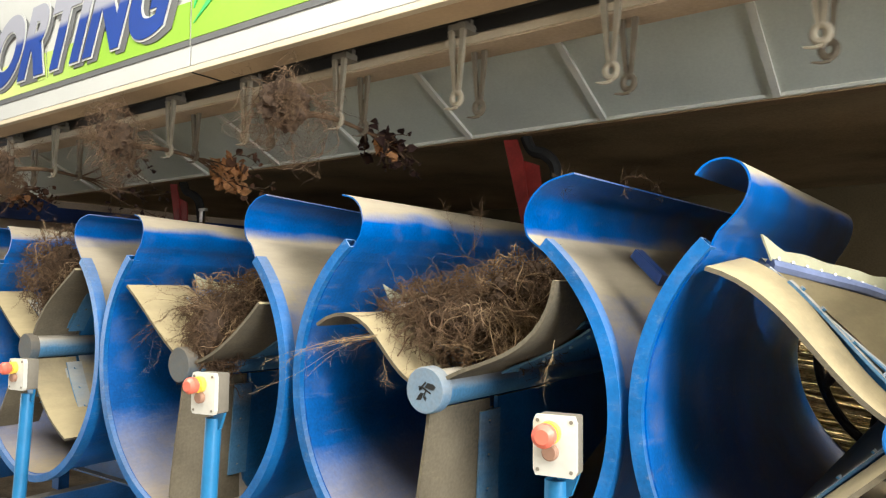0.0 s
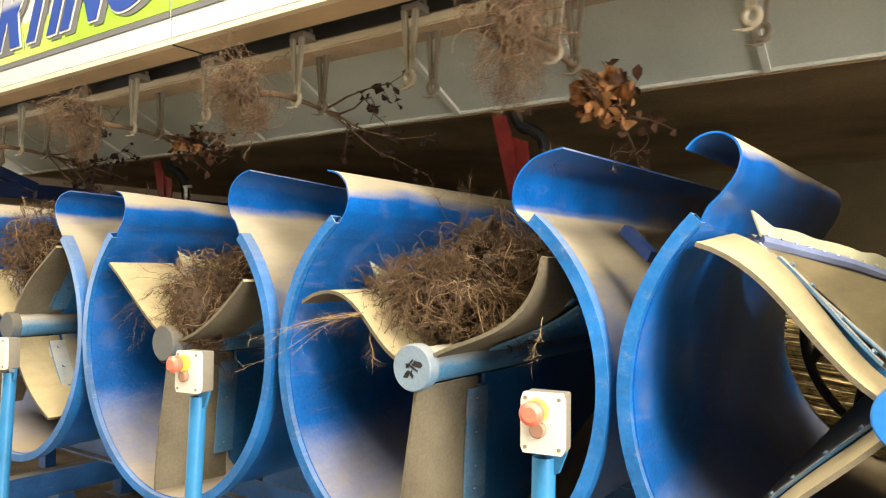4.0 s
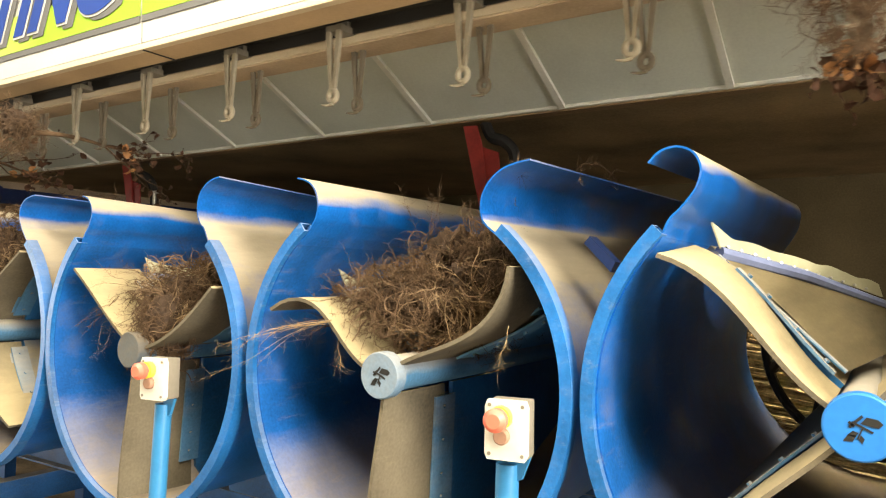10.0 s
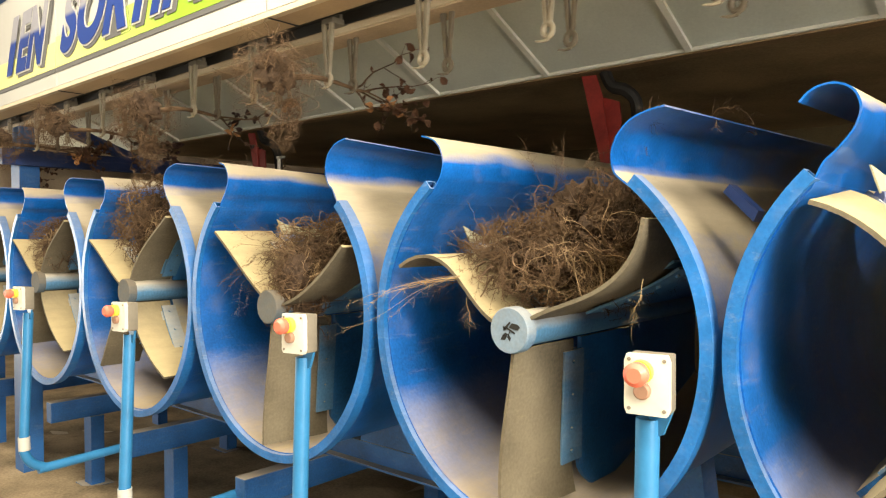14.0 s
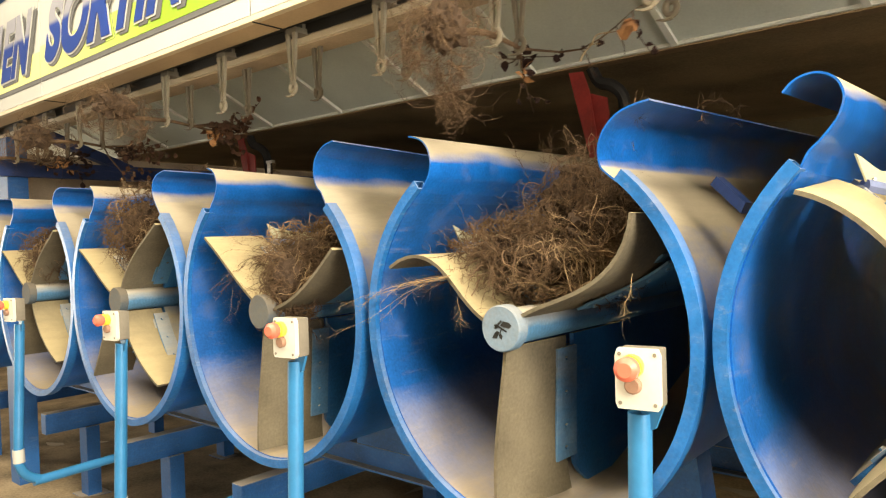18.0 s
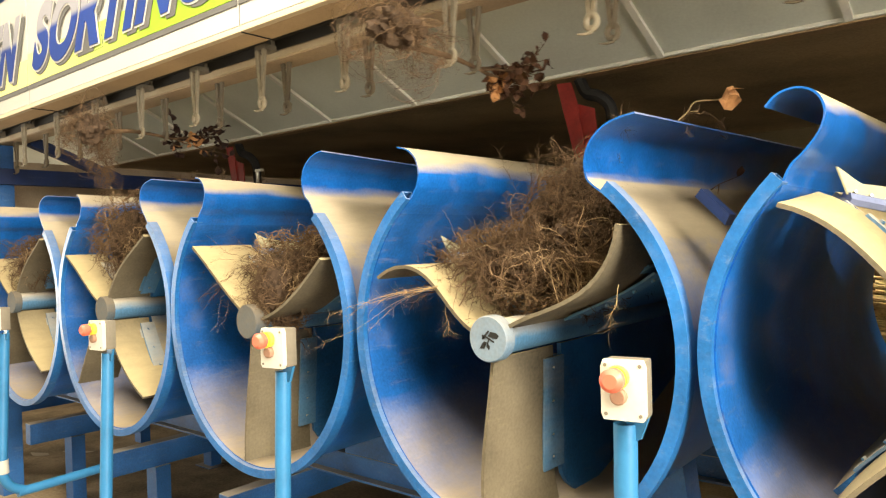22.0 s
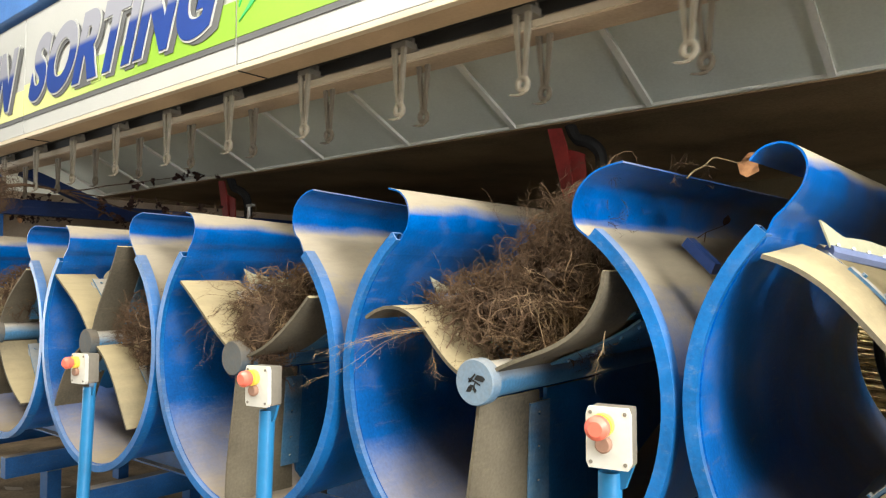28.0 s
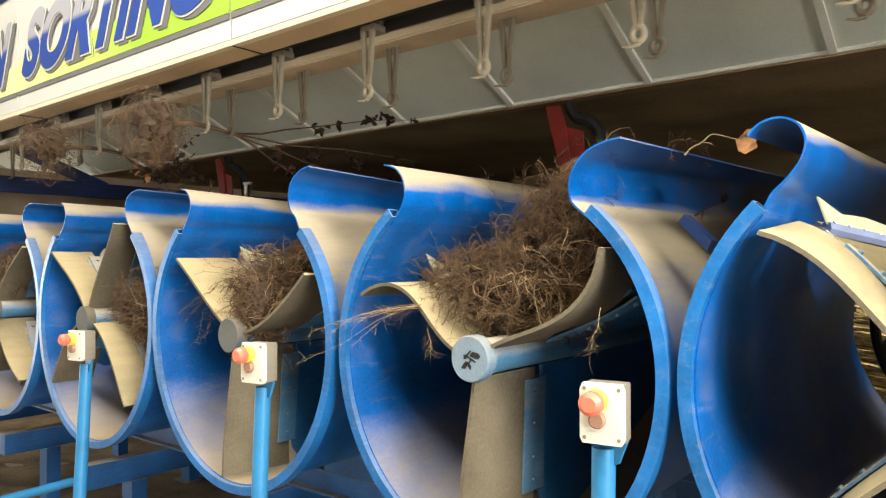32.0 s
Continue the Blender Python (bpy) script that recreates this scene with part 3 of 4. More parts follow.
def make_bin(k):
    shape = BIN_SHAPES[k]
    b = thing("sorting_bin", "blue sheet steel drum bin, dusty, with rolled lips", "bin", pose(BIN_X + (k - 3) * PITCH, 0, BIN_Z), "sorting bins in a row")
    bent = sheet(bin_profile(shape), 0.012, DEPTH, 0.004, 8)
    for v in bent.verts:
        share = min(1.0, max(0.0, (v.co.z - 0.33) / 0.14))
        v.co.z += share * shape["rise"][v.co.x > 0] * v.co.y
    drum = part("drum", bent, BLUE, b, smooth=True)
    drum.data.materials.append(BLUE_INNER)
    for f in drum.data.polygons:
        c = f.center
        if c.z < 0.33 and f.normal.x * c.x + f.normal.z * c.z < 0:
            f.material_index = 1
    a0, a1 = (radians(a) for a in shape["ends"])
    rim = bmesh.new()
    loops = []
    for i in range(91):
        a = a0 + (a1 - a0) * i / 90
        (xi, zi), (xo, zo) = rim_point(shape, a, 0.002), rim_point(shape, a, RIM_W)
        loops.append([rim.verts.new(q) for q in ((xi, -0.004, zi), (xo, -0.004, zo), (xo, 0.034, zo), (xi, 0.034, zi))])
    for p, q in zip(loops, loops[1:]):
        for i in range(4):
            rim.faces.new((p[i], p[(i + 1) % 4], q[(i + 1) % 4], q[i]))
    # the bar is a square tube: its open ends are sunk
    for loop, step in ((loops[0], 1), (loops[-1], -1)):
        mid = sum((v.co for v in loop), Vector()) / 4
        near = loops[1 if step > 0 else -2]
        shift = (sum((v.co for v in near), Vector()) / 4 - mid).normalized() * 0.03
        rim_in = [rim.verts.new(mid + (v.co - mid) * 0.76) for v in loop]
        deep_in = [rim.verts.new(v.co + shift) for v in rim_in]
        for i in range(4):
            k2 = (i + 1) % 4
            rim.faces.new((loop[i], loop[k2], rim_in[k2], rim_in[i]))
            rim.faces.new((rim_in[i], rim_in[k2], deep_in[k2], deep_in[i]))
        rim.faces.new(deep_in)
    for y in (0.62, 1.42):
        arch = [rim_point(shape, radians(270 + a), 0.004) for a in range(-28, 29, 4)]
        part("cradle", plate([(-0.24, 0.662 - BIN_Z), *arch, (0.24, 0.662 - BIN_Z)], y, y + 0.1), BLUE_DARK, b, "blue steel cradle under the drum")
    part("rim", rim, BLUE_RIM, b, "lighter blue rim bar with rubbed edges")
    return b


def blade_line(a0, am, a1, length=0.43, n=14, r0=0.05):
    """The (x, z) line of one paddle from the shaft to its tip; its bearing at the root, half way and at the tip."""
    out = []
    for i in range(n + 1):
        s = i / n
        r = r0 + (length - r0) * s
        a = radians(a0 * (1 - s) * (1 - 2 * s) + am * 4 * s * (1 - s) + a1 * s * (2 * s - 1))
        out.append((r * math.cos(a), r * math.sin(a)))
    return out


def make_rotor(k, blades, cap_mat, deep=0.125, strip=0.05, off=(0.0, 0.0)):
    """A paddle wheel on a blue shaft: steel paddles with rubber front flaps."""
    r = thing("paddle_rotor", "blue paddle wheel with dusty rubber flaps in its bin", "paddle wheel", pose(BIN_X + (k - 3) * PITCH + off[0], 0, BIN_Z + off[1]), "paddle wheels in the bins")
    part("shaft", disc(0, 0, 0.0, DEPTH - 0.02, 0.044, 32), BLUE_SHAFT, r, "dusty blue steel tube", smooth=True)
    cap = part("shaft_cap", disc(0, 0, -0.034, 0.0, 0.056, 48, 0.003), cap_mat, r, "round blue end cap with a black mark" if cap_mat is not CAP_DUSTY else "round end cap caked with soil")
    if cap_mat is not CAP_DUSTY:
        logo(-0.034, cap)
    for mark in cap.children:
        mark.data.transform(Matrix.Diagonal((0.8, 1, 0.8, 1)))
    def skew(bm):
        """A paddle may lean from its front edge to the clamp."""
        if lean:
            for v in bm.verts:
                v.co = Matrix.Rotation(radians(lean * min(1.0, max(0.0, v.co.y / deep))), 4, "Y") @ v.co
        return bm

    for a0, am, a1, length, *more in blades:
        lean = more[0] if more else 0.0
        part("flap", skew(sheet(blade_line(a0, am, a1, length), -0.012, deep + (0.04 if strip > 0.03 else 0.0), 0.009, 5)), RUBBER, r, "tan dusty rubber front flap", smooth=True)
        steel = blade_line(am + 0.4 * (a0 - am), am, am + 0.35 * (a1 - am), length * (1.02 if strip > 0.03 else 0.97), 14)
        bent = sheet(steel, deep + strip - 0.004, 1.1, 0.012, 10)
        # the outer front corner of the steel is rounded off
        for v in bent.verts:
            far = math.hypot(v.co.x, v.co.z) / length
            v.co.y += max(0.0, far - 0.84) ** 2 * 2.4 * max(0.0, 1 - (v.co.y - deep) / 0.6)
            # towards the rear the paddle narrows
            f = 1 - 0.45 * max(0.0, v.co.y - deep - 0.3) / 0.6
            v.co.x, v.co.z = v.co.x * f, v.co.z * f
        skew(bent)
        part("paddle", bent, PADDLE, r, "dusty blue steel paddle", smooth=True)
        for side in (1, -1):
            line = []
            for i in range(1, 12):
                d = Vector((steel[i + 1][0] - steel[i - 1][0], steel[i + 1][1] - steel[i - 1][1])).normalized()
                line.append((steel[i][0] + side * d.y * 0.0105, steel[i][1] - side * d.x * 0.0105))
            part("clamp_strip", skew(sheet(line, deep - 0.012, deep + strip, 0.006, 1)), BLUE_SHAFT, r, "worn blue clamp strip")
            for i in (1, 4, 7, 9):
                d = Vector((line[i + 1][0] - line[i - 1][0], 0, line[i + 1][1] - line[i - 1][1])).normalized()
                nrm = Vector((d.z, 0, -d.x)) * side
                c = Vector((line[i][0], deep + 0.35 * strip, line[i][1]))
                part("bolt", skew(tube([c + nrm * 0.003, c + nrm * 0.009], 0.006, 6)), BLUE_SHAFT, r)
    return r


BINS = {k: make_bin(k) for k in range(-1, 6)}
FOUR = [(163, 153, 151, 0.45), (72, 53, 44, 0.45), (283, 299, 312, 0.445), (212, 225, 231, 0.45)]
ROTORS = {
    -1: make_rotor(-1, FOUR, CAP_DUSTY), 0: make_rotor(0, FOUR, CAP_DUSTY), 1: make_rotor(1, FOUR, CAP_DUSTY),
    2: make_rotor(2, [(152, 146, 144.5, 0.429), (10, 22, 30, 0.404), (266, 262, 263, 0.475, -4.0)], CAP_DUSTY, 0.195, 0.06, (0.03, 0.002)),
    3: make_rotor(3, [(172, 146, 160, 0.412), (34, 25, 38.5, 0.42), (266, 262.5, 265, 0.46, -6.0)], CAP_WORN, 0.212, 0.085, (0.006, 0.009)),
    4: make_rotor(4, [(152, 137.2, 140, 0.44, 4.5), (228, 224.5, 228, 0.45), (316, 316, 320, 0.45), (58, 48, 50, 0.44)], CAP_BLUE, 0.2, 0.014, (-0.013, 0.011)),
    5: make_rotor(5, FOUR, CAP_BLUE),
}


# along the outer edge of a paddle runs a bar with a torn plastic flap riveted to it
def tip_strip(k, a, c, e, y0, y1, seed):
    """a: the bar's (x, z) at the paddle's edge; c: where its dusty sheet meets the shaft; e: the bar's far end."""
    r = ROTORS[k]
    e, n = Vector((e[0], y1, e[1])), 10
    f0, f1, b0, b1 = Vector((a[0], y0, a[1])), Vector((c[0], y0, c[1])), e, e + Vector((0.03, 0, -0.10))
    cover = bmesh.new()
    grid = [[cover.verts.new(f0.lerp(f1, u / n).lerp(b0.lerp(b1, u / n), v / n) + Vector((0, 0, 0.012 * math.sin(math.pi * u / n)))) for u in range(n + 1)] for v in range(n + 1)]
    for p, q in zip(grid, grid[1:]):
        for i in range(n):
            cover.faces.new((p[i], p[i + 1], q[i + 1], q[i]))
    bmesh.ops.solidify(cover, geom=cover.faces[:], thickness=0.005)
    part("cover_sheet", cover, RUBBER, r, "dusty tan sheet on the paddle", smooth=True)
    part("edge_strip", tube([(a[0], y0, a[1]), (c[0], y0, c[1])], 0.005, 8), BLUE_SHAFT, r, "blue edge strip of the sheet", smooth=True)
    part("tip_bar", tube([f0 + Vector((0, 0.008, 0.006)), f0.lerp(e, 0.5) + Vector((0, 0, 0.012)), e], [0.016, 0.014, 0.01], 8), LAVENDER, r, "dusty blue bar along the paddle edge", smooth=True)
    bm, rows, n = bmesh.new(), [], 90
    for i in range(n + 1):
        f = i / n
        p = f0.lerp(e, 0.015 + 0.97 * f) + Vector((0, 0, 0.006 * math.sin(math.pi * f)))
        y, d = p.y, (p.y - y0)
        top = 0.03 + 0.012 * noise.noise(Vector((y * 5, seed, 3))) + 0.009 * noise.noise(Vector((y * 21, 1, seed))) + max(0, 0.028 - 0.6 * d)
        lean = 0.35 + 0.3 * noise.noise(Vector((y * 4, seed, 9)))
        rows.append([bm.verts.new(p + Vector(q)) for q in ((-0.003, 0, 0.016), (0.001, 0, 0.016), (0.001 - lean * top, -0.01, 0.016 + top), (-0.003 - lean * top, -0.01, 0.016 + top))])
    for p, q in zip(rows, rows[1:]):
        for i in range(4):
            bm.faces.new((p[i], p[(i + 1) % 4], q[(i + 1) % 4], q[i]))
    bm.faces.new(rows[0])
    bm.faces.new(rows[-1][::-1])
    part("tip_flap", bm, CREAM_FLAP, r, "torn cream plastic flap riveted to the bar")
    for i in range(12):
        p = f0.lerp(e, 0.05 + 0.075 * i) + Vector((0.0, -0.004, 0.024))
        part("rivet", tube([p, p + Vector((0.003, -0.004, 0.001))], 0.003, 6), STEEL, r)


TIPS = ((4, (-0.268, 0.290), (-0.03, 0.062), (0.031, 0.187), 0.214, 0.62, 1), (3, (-0.335, 0.185), (-0.06, 0.075), (-0.026, 0.166), 0.225, 0.65, 2), (2, (-0.262, 0.222), (-0.05, 0.06), (0.005, 0.151), 0.215, 0.65, 3))
for tip in TIPS:
    tip_strip(*tip)

# welded tab on the saddle of the open bin
part("tab", plate([(-0.566, 0.328), (-0.552, 0.345), (-0.492, 0.285), (-0.502, 0.262)], 0.17, 0.215), NAVY, BINS[4], "small dusty blue welded tab")


# ---- control posts ----
def control_post(k, lift=0.0):
    x, y, z = 0.78 + (k - 3) * 1.0 + (0.02 if k == 2 else 0.005 if k < 2 else 0.004), -0.215, 1.19 + lift
    s = thing("control_post", "light blue pipe post with white emergency stop box", "control post", pose(x, y, z), "control posts before the bins")
    low = 0.52 - z
    path = [(-0.012, 0, 0.012), (-0.01, -0.012, -0.25), (0, -0.03, low + 0.08)]
    path += [(0, -0.025, low + 0.02), (0, 0.0, low - 0.025), (0, 0.05, low - 0.055), (0, 0.11, low - 0.06), (0, 0.95, low - 0.03)]
    part("pipe", tube(smooth_line(path, 5), 0.0212, 20), PIPE_BLUE, s, smooth=True)
    part("clamp", tube([(0, -0.028, low + 0.04), (0, -0.03, low + 0.10)], 0.025, 20), WHITE, s, "white plastic pipe sleeve")
    part("bracket", plate([(0.0, -0.02), (0.018, -0.012), (0.034, 0.029), (-0.012, 0.029)], -0.004, 0.004), PIPE_BLUE, s)
    h = 10
    turn = pose(0, 0, 0, 0, 0, h)

    def fixed(name, bm, mat, label="", smooth=False):
        bm.transform(turn)
        return part(name, bm, mat, s, label, smooth)

    fixed("box_cover", plate([(-0.034, 0.030), (0.034, 0.030), (0.0385, 0.040), (0.0385, 0.122), (0.034, 0.134), (-0.034, 0.134), (-0.0385, 0.122), (-0.0385, 0.040)], -0.052, -0.038), BOX_WHITE, "white plastic cover")
    fixed("box_base", box(-0.036, 0.037, -0.038, 0.004, 0.031, 0.132, 0.004), BOX_GREY, "dusty grey plastic back", True)
    fixed("collar", disc(-0.008, 0.105, -0.068, -0.052, 0.0205, 28), BUTTON_YELLOW, "yellow collar")
    fixed("stem", disc(-0.008, 0.105, -0.080, -0.068, 0.013, 20), BUTTON_RED)
    fixed("stop_button", disc(-0.008, 0.105, -0.100, -0.077, 0.0205, 32, 0.008), BUTTON_RED, "red mushroom stop button", True)
    fixed("push_button", disc(-0.006, 0.072, -0.064, -0.052, 0.0145, 24, 0.003), BUTTON_BROWN, "dusty brown push button", True)
    for sx in (-0.03, 0.03):
        for sz in (0.04, 0.125):
            fixed("screw", disc(sx, sz, -0.0535, -0.052, 0.0035, 8), BOX_GREY)
    return s


for k, lift in ((0, -0.02), (1, -0.03), (2, 0.0), (3, 0.0), (4, 0.0)):
    control_post(k, lift)

# open joints between the soffit lengths
for x in JOINTS:
    structure("soffit_joint", box(x + 0.004, x + 0.009, -0.018, 0.101, 2.2395, 2.2425), BLACK, "dark open joint in the cream soffit", "joint")

# ---- machine frame ----
for k in range(-1, 8):
    x = BIN_X + (k - 3) * PITCH - 0.5
    f = thing("bin_frame", "blue box beam with legs under the bins", "frame", pose(x, 0, 0), "blue frames under the bins")
    part("beam", box(-0.035, 0.035, 0.2, 1.6, 0.43, 0.55, 0.004), BLUE_DARK, f)
    part("leg", box(-0.05, 0.05, 0.42, 0.5, 0.0, 0.43, 0.003), BLUE_DARK, f)
    part("leg", box(-0.05, 0.05, 1.35, 1.43, 0.0, 0.43, 0.003), BLUE_DARK, f)
    part("foot", box(-0.09, 0.09, 0.38, 0.54, 0.0, 0.012), BLUE_DARK, f)
    part("foot", box(-0.09, 0.09, 1.31, 1.47, 0.0, 0.012), BLUE_DARK, f)
tie = thing("frame_tie", "dark blue cross tie beam under the bins", "frame")
part("web", box(-4.2, 4.0, 0.66, 0.68, 0.562, 0.65), BLUE_DARK, tie)
part("flange", box(-4.2, 4.0, 0.62, 0.72, 0.65, 0.66, 0.002), BLUE_DARK, tie)
part("flange", box(-4.2, 4.0, 0.62, 0.72, 0.552, 0.562, 0.002), BLUE_DARK, tie)
tie2 = thing("frame_tie", "dark blue cross tie beam under the bins", "frame")
part("web", box(-4.2, 4.0, 1.46, 1.48, 0.562, 0.65), BLUE_DARK, tie2)
part("flange", box(-4.2, 4.0, 1.42, 1.52, 0.65, 0.66, 0.002), BLUE_DARK, tie2)
part("flange", box(-4.2, 4.0, 1.42, 1.52, 0.552, 0.562, 0.002), BLUE_DARK, tie2)

# red brackets under the gantry
for x in (-5.43, -2.83, -0.25, 2.3):
    r = thing("red_bracket", "red painted steel hanger bracket", "bracket", pose(x, 1.38, 0), "red brackets under the gantry")
    part("bar", plate([(-0.035, 2.228), (0.036, 2.224), (0.064, 2.135), (0.115, 1.80), (0.07, 1.80)], -0.004, 0.004), RED, r)
    part("gusset", plate([(0.058, 2.128), (0.142, 2.097), (0.15, 2.02), (0.15, 1.80), (0.112, 1.80)], 0.006, 0.014), RED, r)
    part("foot_plate", box(0.03, 0.20, -0.05, 0.06, 1.79, 1.80), RED, r)
    part("hose", tube(smooth_line([(0.06, 0.03, 2.24), (0.09, 0.04, 2.175), (0.15, 0.05, 2.15), (0.19, 0.07, 2.09), (0.17, 0.1, 1.95), (0.15, 0.1, 1.82)], 5), 0.027, 8), BLACK, r, "black rubber hose")
    if x > -1:
        continue
    part("air_cylinder", tube([(0.42, -0.08, 1.86), (0.42, -0.08, 2.02)], 0.011, 12), STEEL, r, "small steel air cylinder")
    part("fitting", box(0.405, 0.47, -0.09, -0.07, 2.015, 2.03), STEEL, r)
    part("cross_piece", box(-0.12, 0.42, -0.09, -0.07, 1.852, 1.866), STEEL, r, "thin steel flat bar")

# left-hand gantry frame
g = thing("gantry_frame", "navy blue steel cross frame with diagonal brace", "frame", pose(-3.6, 0, 0))
part("cross_bar", box(-0.03, 0.03, 0.1, 3.8, 1.975, 2.075, 0.003), NAVY, g)
part("post", box(-0.2, -0.05, 0.22, 0.34, 0.0, 2.23, 0.003), BLUE_DARK, g)
part("brace", tube([(0.0, 0.42, 2.26), (0.0, 0.98, 2.05)], 0.045, 4), NAVY, g, "navy diagonal brace")
part("rear_post", box(-0.06, 0.06, 3.5, 3.6, 0.0, 2.25, 0.003), BLUE_DARK, g)
board = thing("end_board", "tan dusty board behind the cross frame", "board", pose(-4.6, 0, 0))
part("panel", box(-0.02, 0.02, 0.3, 3.8, 1.2, 2.24, 0.003), TAN, board)
part("post", box(-0.05, 0.05, 0.3, 0.4, 0.0, 1.2), BLUE_DARK, board)
part("post", box(-0.05, 0.05, 3.6, 3.7, 0.0, 1.2), BLUE_DARK, board)

# ---- canes behind the open bin ----
def cane_bundle(wide, deep, high, seed, m):
    rnd = random.Random(seed)
    s = tagged(part("cane_stack", cane_mesh(wide, deep, high, rnd), CANE), "stacked straw coloured canes bound with black straps behind the bin", "canes", kind="stuff")
    s.matrix_basis = m
    return s


def cane_mesh(wide, deep, high, rnd):
    bm = bmesh.new()
    rows, cols = int(high / 0.014), int(deep / 0.02)
    for i in range(rows):
        z = 0.007 + i * 0.014
        for j in range(cols):
            y = j * 0.02 + rnd.uniform(-0.006, 0.006)
            r = rnd.uniform(0.0045, 0.007)
            t = rnd.uniform(-0.03, 0.03)
            x0, x1 = rnd.uniform(-0.05, 0.0), wide + rnd.uniform(-0.04, 0.04)
            mid = (x0 + x1) / 2
            tube([(x0, y, z - t), (mid, y + rnd.uniform(-0.01, 0.01), z + rnd.uniform(-0.006, 0.006)), (x1, y, z + t)], r, 5, bm)
    return bm


cane_bundle(1.15, 0.1, 1.22, 5, pose(0.72, 2.05, 0.12, 0, 6, 0))
pal = thing("pallet", "rough brown wooden pallet under the canes", "pallet", pose(0.68, 2.0, 0))
for y in (0.0, 0.24):
    part("bearer", box(0.0, 1.25, y, y + 0.07, 0.0, 0.08), BROWN, pal)
for i in range(4):
    part("board", box(0.02 + 0.32 * i, 0.24 + 0.32 * i, 0.0, 0.31, 0.081, 0.1), BROWN, pal)
# black steel spider at the back of the open bin's wheel
spider = thing("rear_spider", "black steel ring with curved arms behind the paddle wheel", "bearing frame", pose(BIN_X + PITCH, DEPTH + 0.03, BIN_Z))
part("hub", disc(0, 0, -0.03, 0.05, 0.11, 32), BLACK, spider)
ring = [(0.405 * math.cos(radians(a)), 0.0, 0.405 * math.sin(radians(a))) for a in range(158, 331, 4)]
part("ring", tube(ring, 0.019, 8), BLACK, spider, smooth=True)
for a in (170, 212, 258, 300):
    pts = [(r * math.cos(radians(a + 26 * (r / 0.4) ** 2)), 0.0, r * math.sin(radians(a + 26 * (r / 0.4) ** 2))) for r in (0.09, 0.18, 0.26, 0.34, 0.40)]
    part("arm", tube(smooth_line(pts, 4), 0.021, 8), BLACK, spider)


# ---- roots ----
def strands(p, v, step, r, n, rng, bend, droop, sides=3, hold=None):
    """Crooked tapering threads, many at once: their vertices, faces and centre lines."""
    unit = lambda q: q / (np.linalg.norm(q, axis=1, keepdims=True) + 1e-9)
    count = len(p)
    v = unit(v)
    up = unit(np.cross(v, rng.normal(size=(count, 3))))
    rows, line = [], []
    for i in range(n):
        w = r * (1 - 0.8 * i / (n - 1))
        side = np.cross(v, up)
        line.append(p)
        rows.append(np.stack([p + w * (math.cos(a) * up + math.sin(a) * side) for a in (2 * math.pi * k / sides for k in range(sides))], 1))
        v = v + rng.normal(size=(count, 3)) * bend + np.array((0, 0, -droop))
        if hold is not None:
            out = (p - hold[0]) / hold[1]
            far = np.linalg.norm(out, axis=1, keepdims=True)
            v = v - np.where(far > 1.0, 0.5 * out / (far + 1e-9), 0)
        v = unit(v)
        up = unit(up - v * (up * v).sum(1, keepdims=True))
        p = p + v * step
    ring = np.arange(sides)
    quad = np.stack([ring, (ring + 1) % sides, (ring + 1) % sides + sides, ring + sides], 1)
    faces = (np.arange(count)[:, None, None, None] * n * sides + np.arange(n - 1)[None, :, None, None] * sides + quad[None, None]).reshape(-1, 4)
    return np.stack(rows, 1).reshape(-1, 3), faces, np.stack(line, 1)


def root_mesh(name, count, size, seed, droop=0.3, radius=0.0016, length=0.2, centre=(0, 0, 0), shell=0.35, tufts=3, pull=(0, 0, 0)):
    """Locks of crooked roots over an ellipsoid, each root feathered with short fine rootlets."""
    rng = np.random.default_rng(seed)
    unit = lambda q: q / (np.linalg.norm(q, axis=1, keepdims=True) + 1e-9)
    size, centre = np.array(size), np.array(centre)
    locks = max(6, count // 9)
    group = rng.integers(0, locks, count)
    d = unit(unit(rng.normal(size=(locks, 3)))[group] + 0.17 * rng.normal(size=(count, 3)))
    p = d * (shell + (0.92 - shell) * rng.random((locks, 1))[group]) * size + centre
    way = unit(rng.normal(size=(locks, 3)))[group]
    v = way - d * (way * d).sum(1, keepdims=True) * 0.7 + 0.24 * rng.normal(size=(count, 3)) + d * 0.3 + np.array(pull)
    n = 13
    step = length * rng.uniform(0.4, 1.25, (count, 1)) / n
    verts, faces, line = strands(p, v, step, radius * rng.uniform(0.5, 1.5, (count, 1)), n, rng, 0.27, droop * 0.12, 3, (centre, size))
    at = line[:, 2:].reshape(-1, 3)
    ahead = unit(np.diff(line, axis=1)[:, 1:].reshape(-1, 3))
    at, ahead = np.repeat(at, tufts, 0), np.repeat(ahead, tufts, 0)
    m = len(at)
    v2 = ahead * 0.7 + rng.normal(size=(m, 3)) * 0.8
    verts2, faces2, _ = strands(at, v2, rng.uniform(0.25, 1.0, (m, 1)) * 0.0105, np.full((m, 1), radius * 0.33), 4, rng, 0.35, 0.05)
    faces = np.concatenate((faces, faces2 + len(verts)))
    verts = np.concatenate((verts, verts2))
    me = bpy.data.meshes.new(name)
    me.vertices.add(len(verts))
    me.vertices.foreach_set("co", verts.ravel())
    me.loops.add(faces.size)
    me.loops.foreach_set("vertex_index", faces.ravel())
    me.polygons.add(len(faces))
    me.polygons.foreach_set("loop_start", np.arange(0, faces.size, 4))
    me.update(calc_edges=True)
    return me


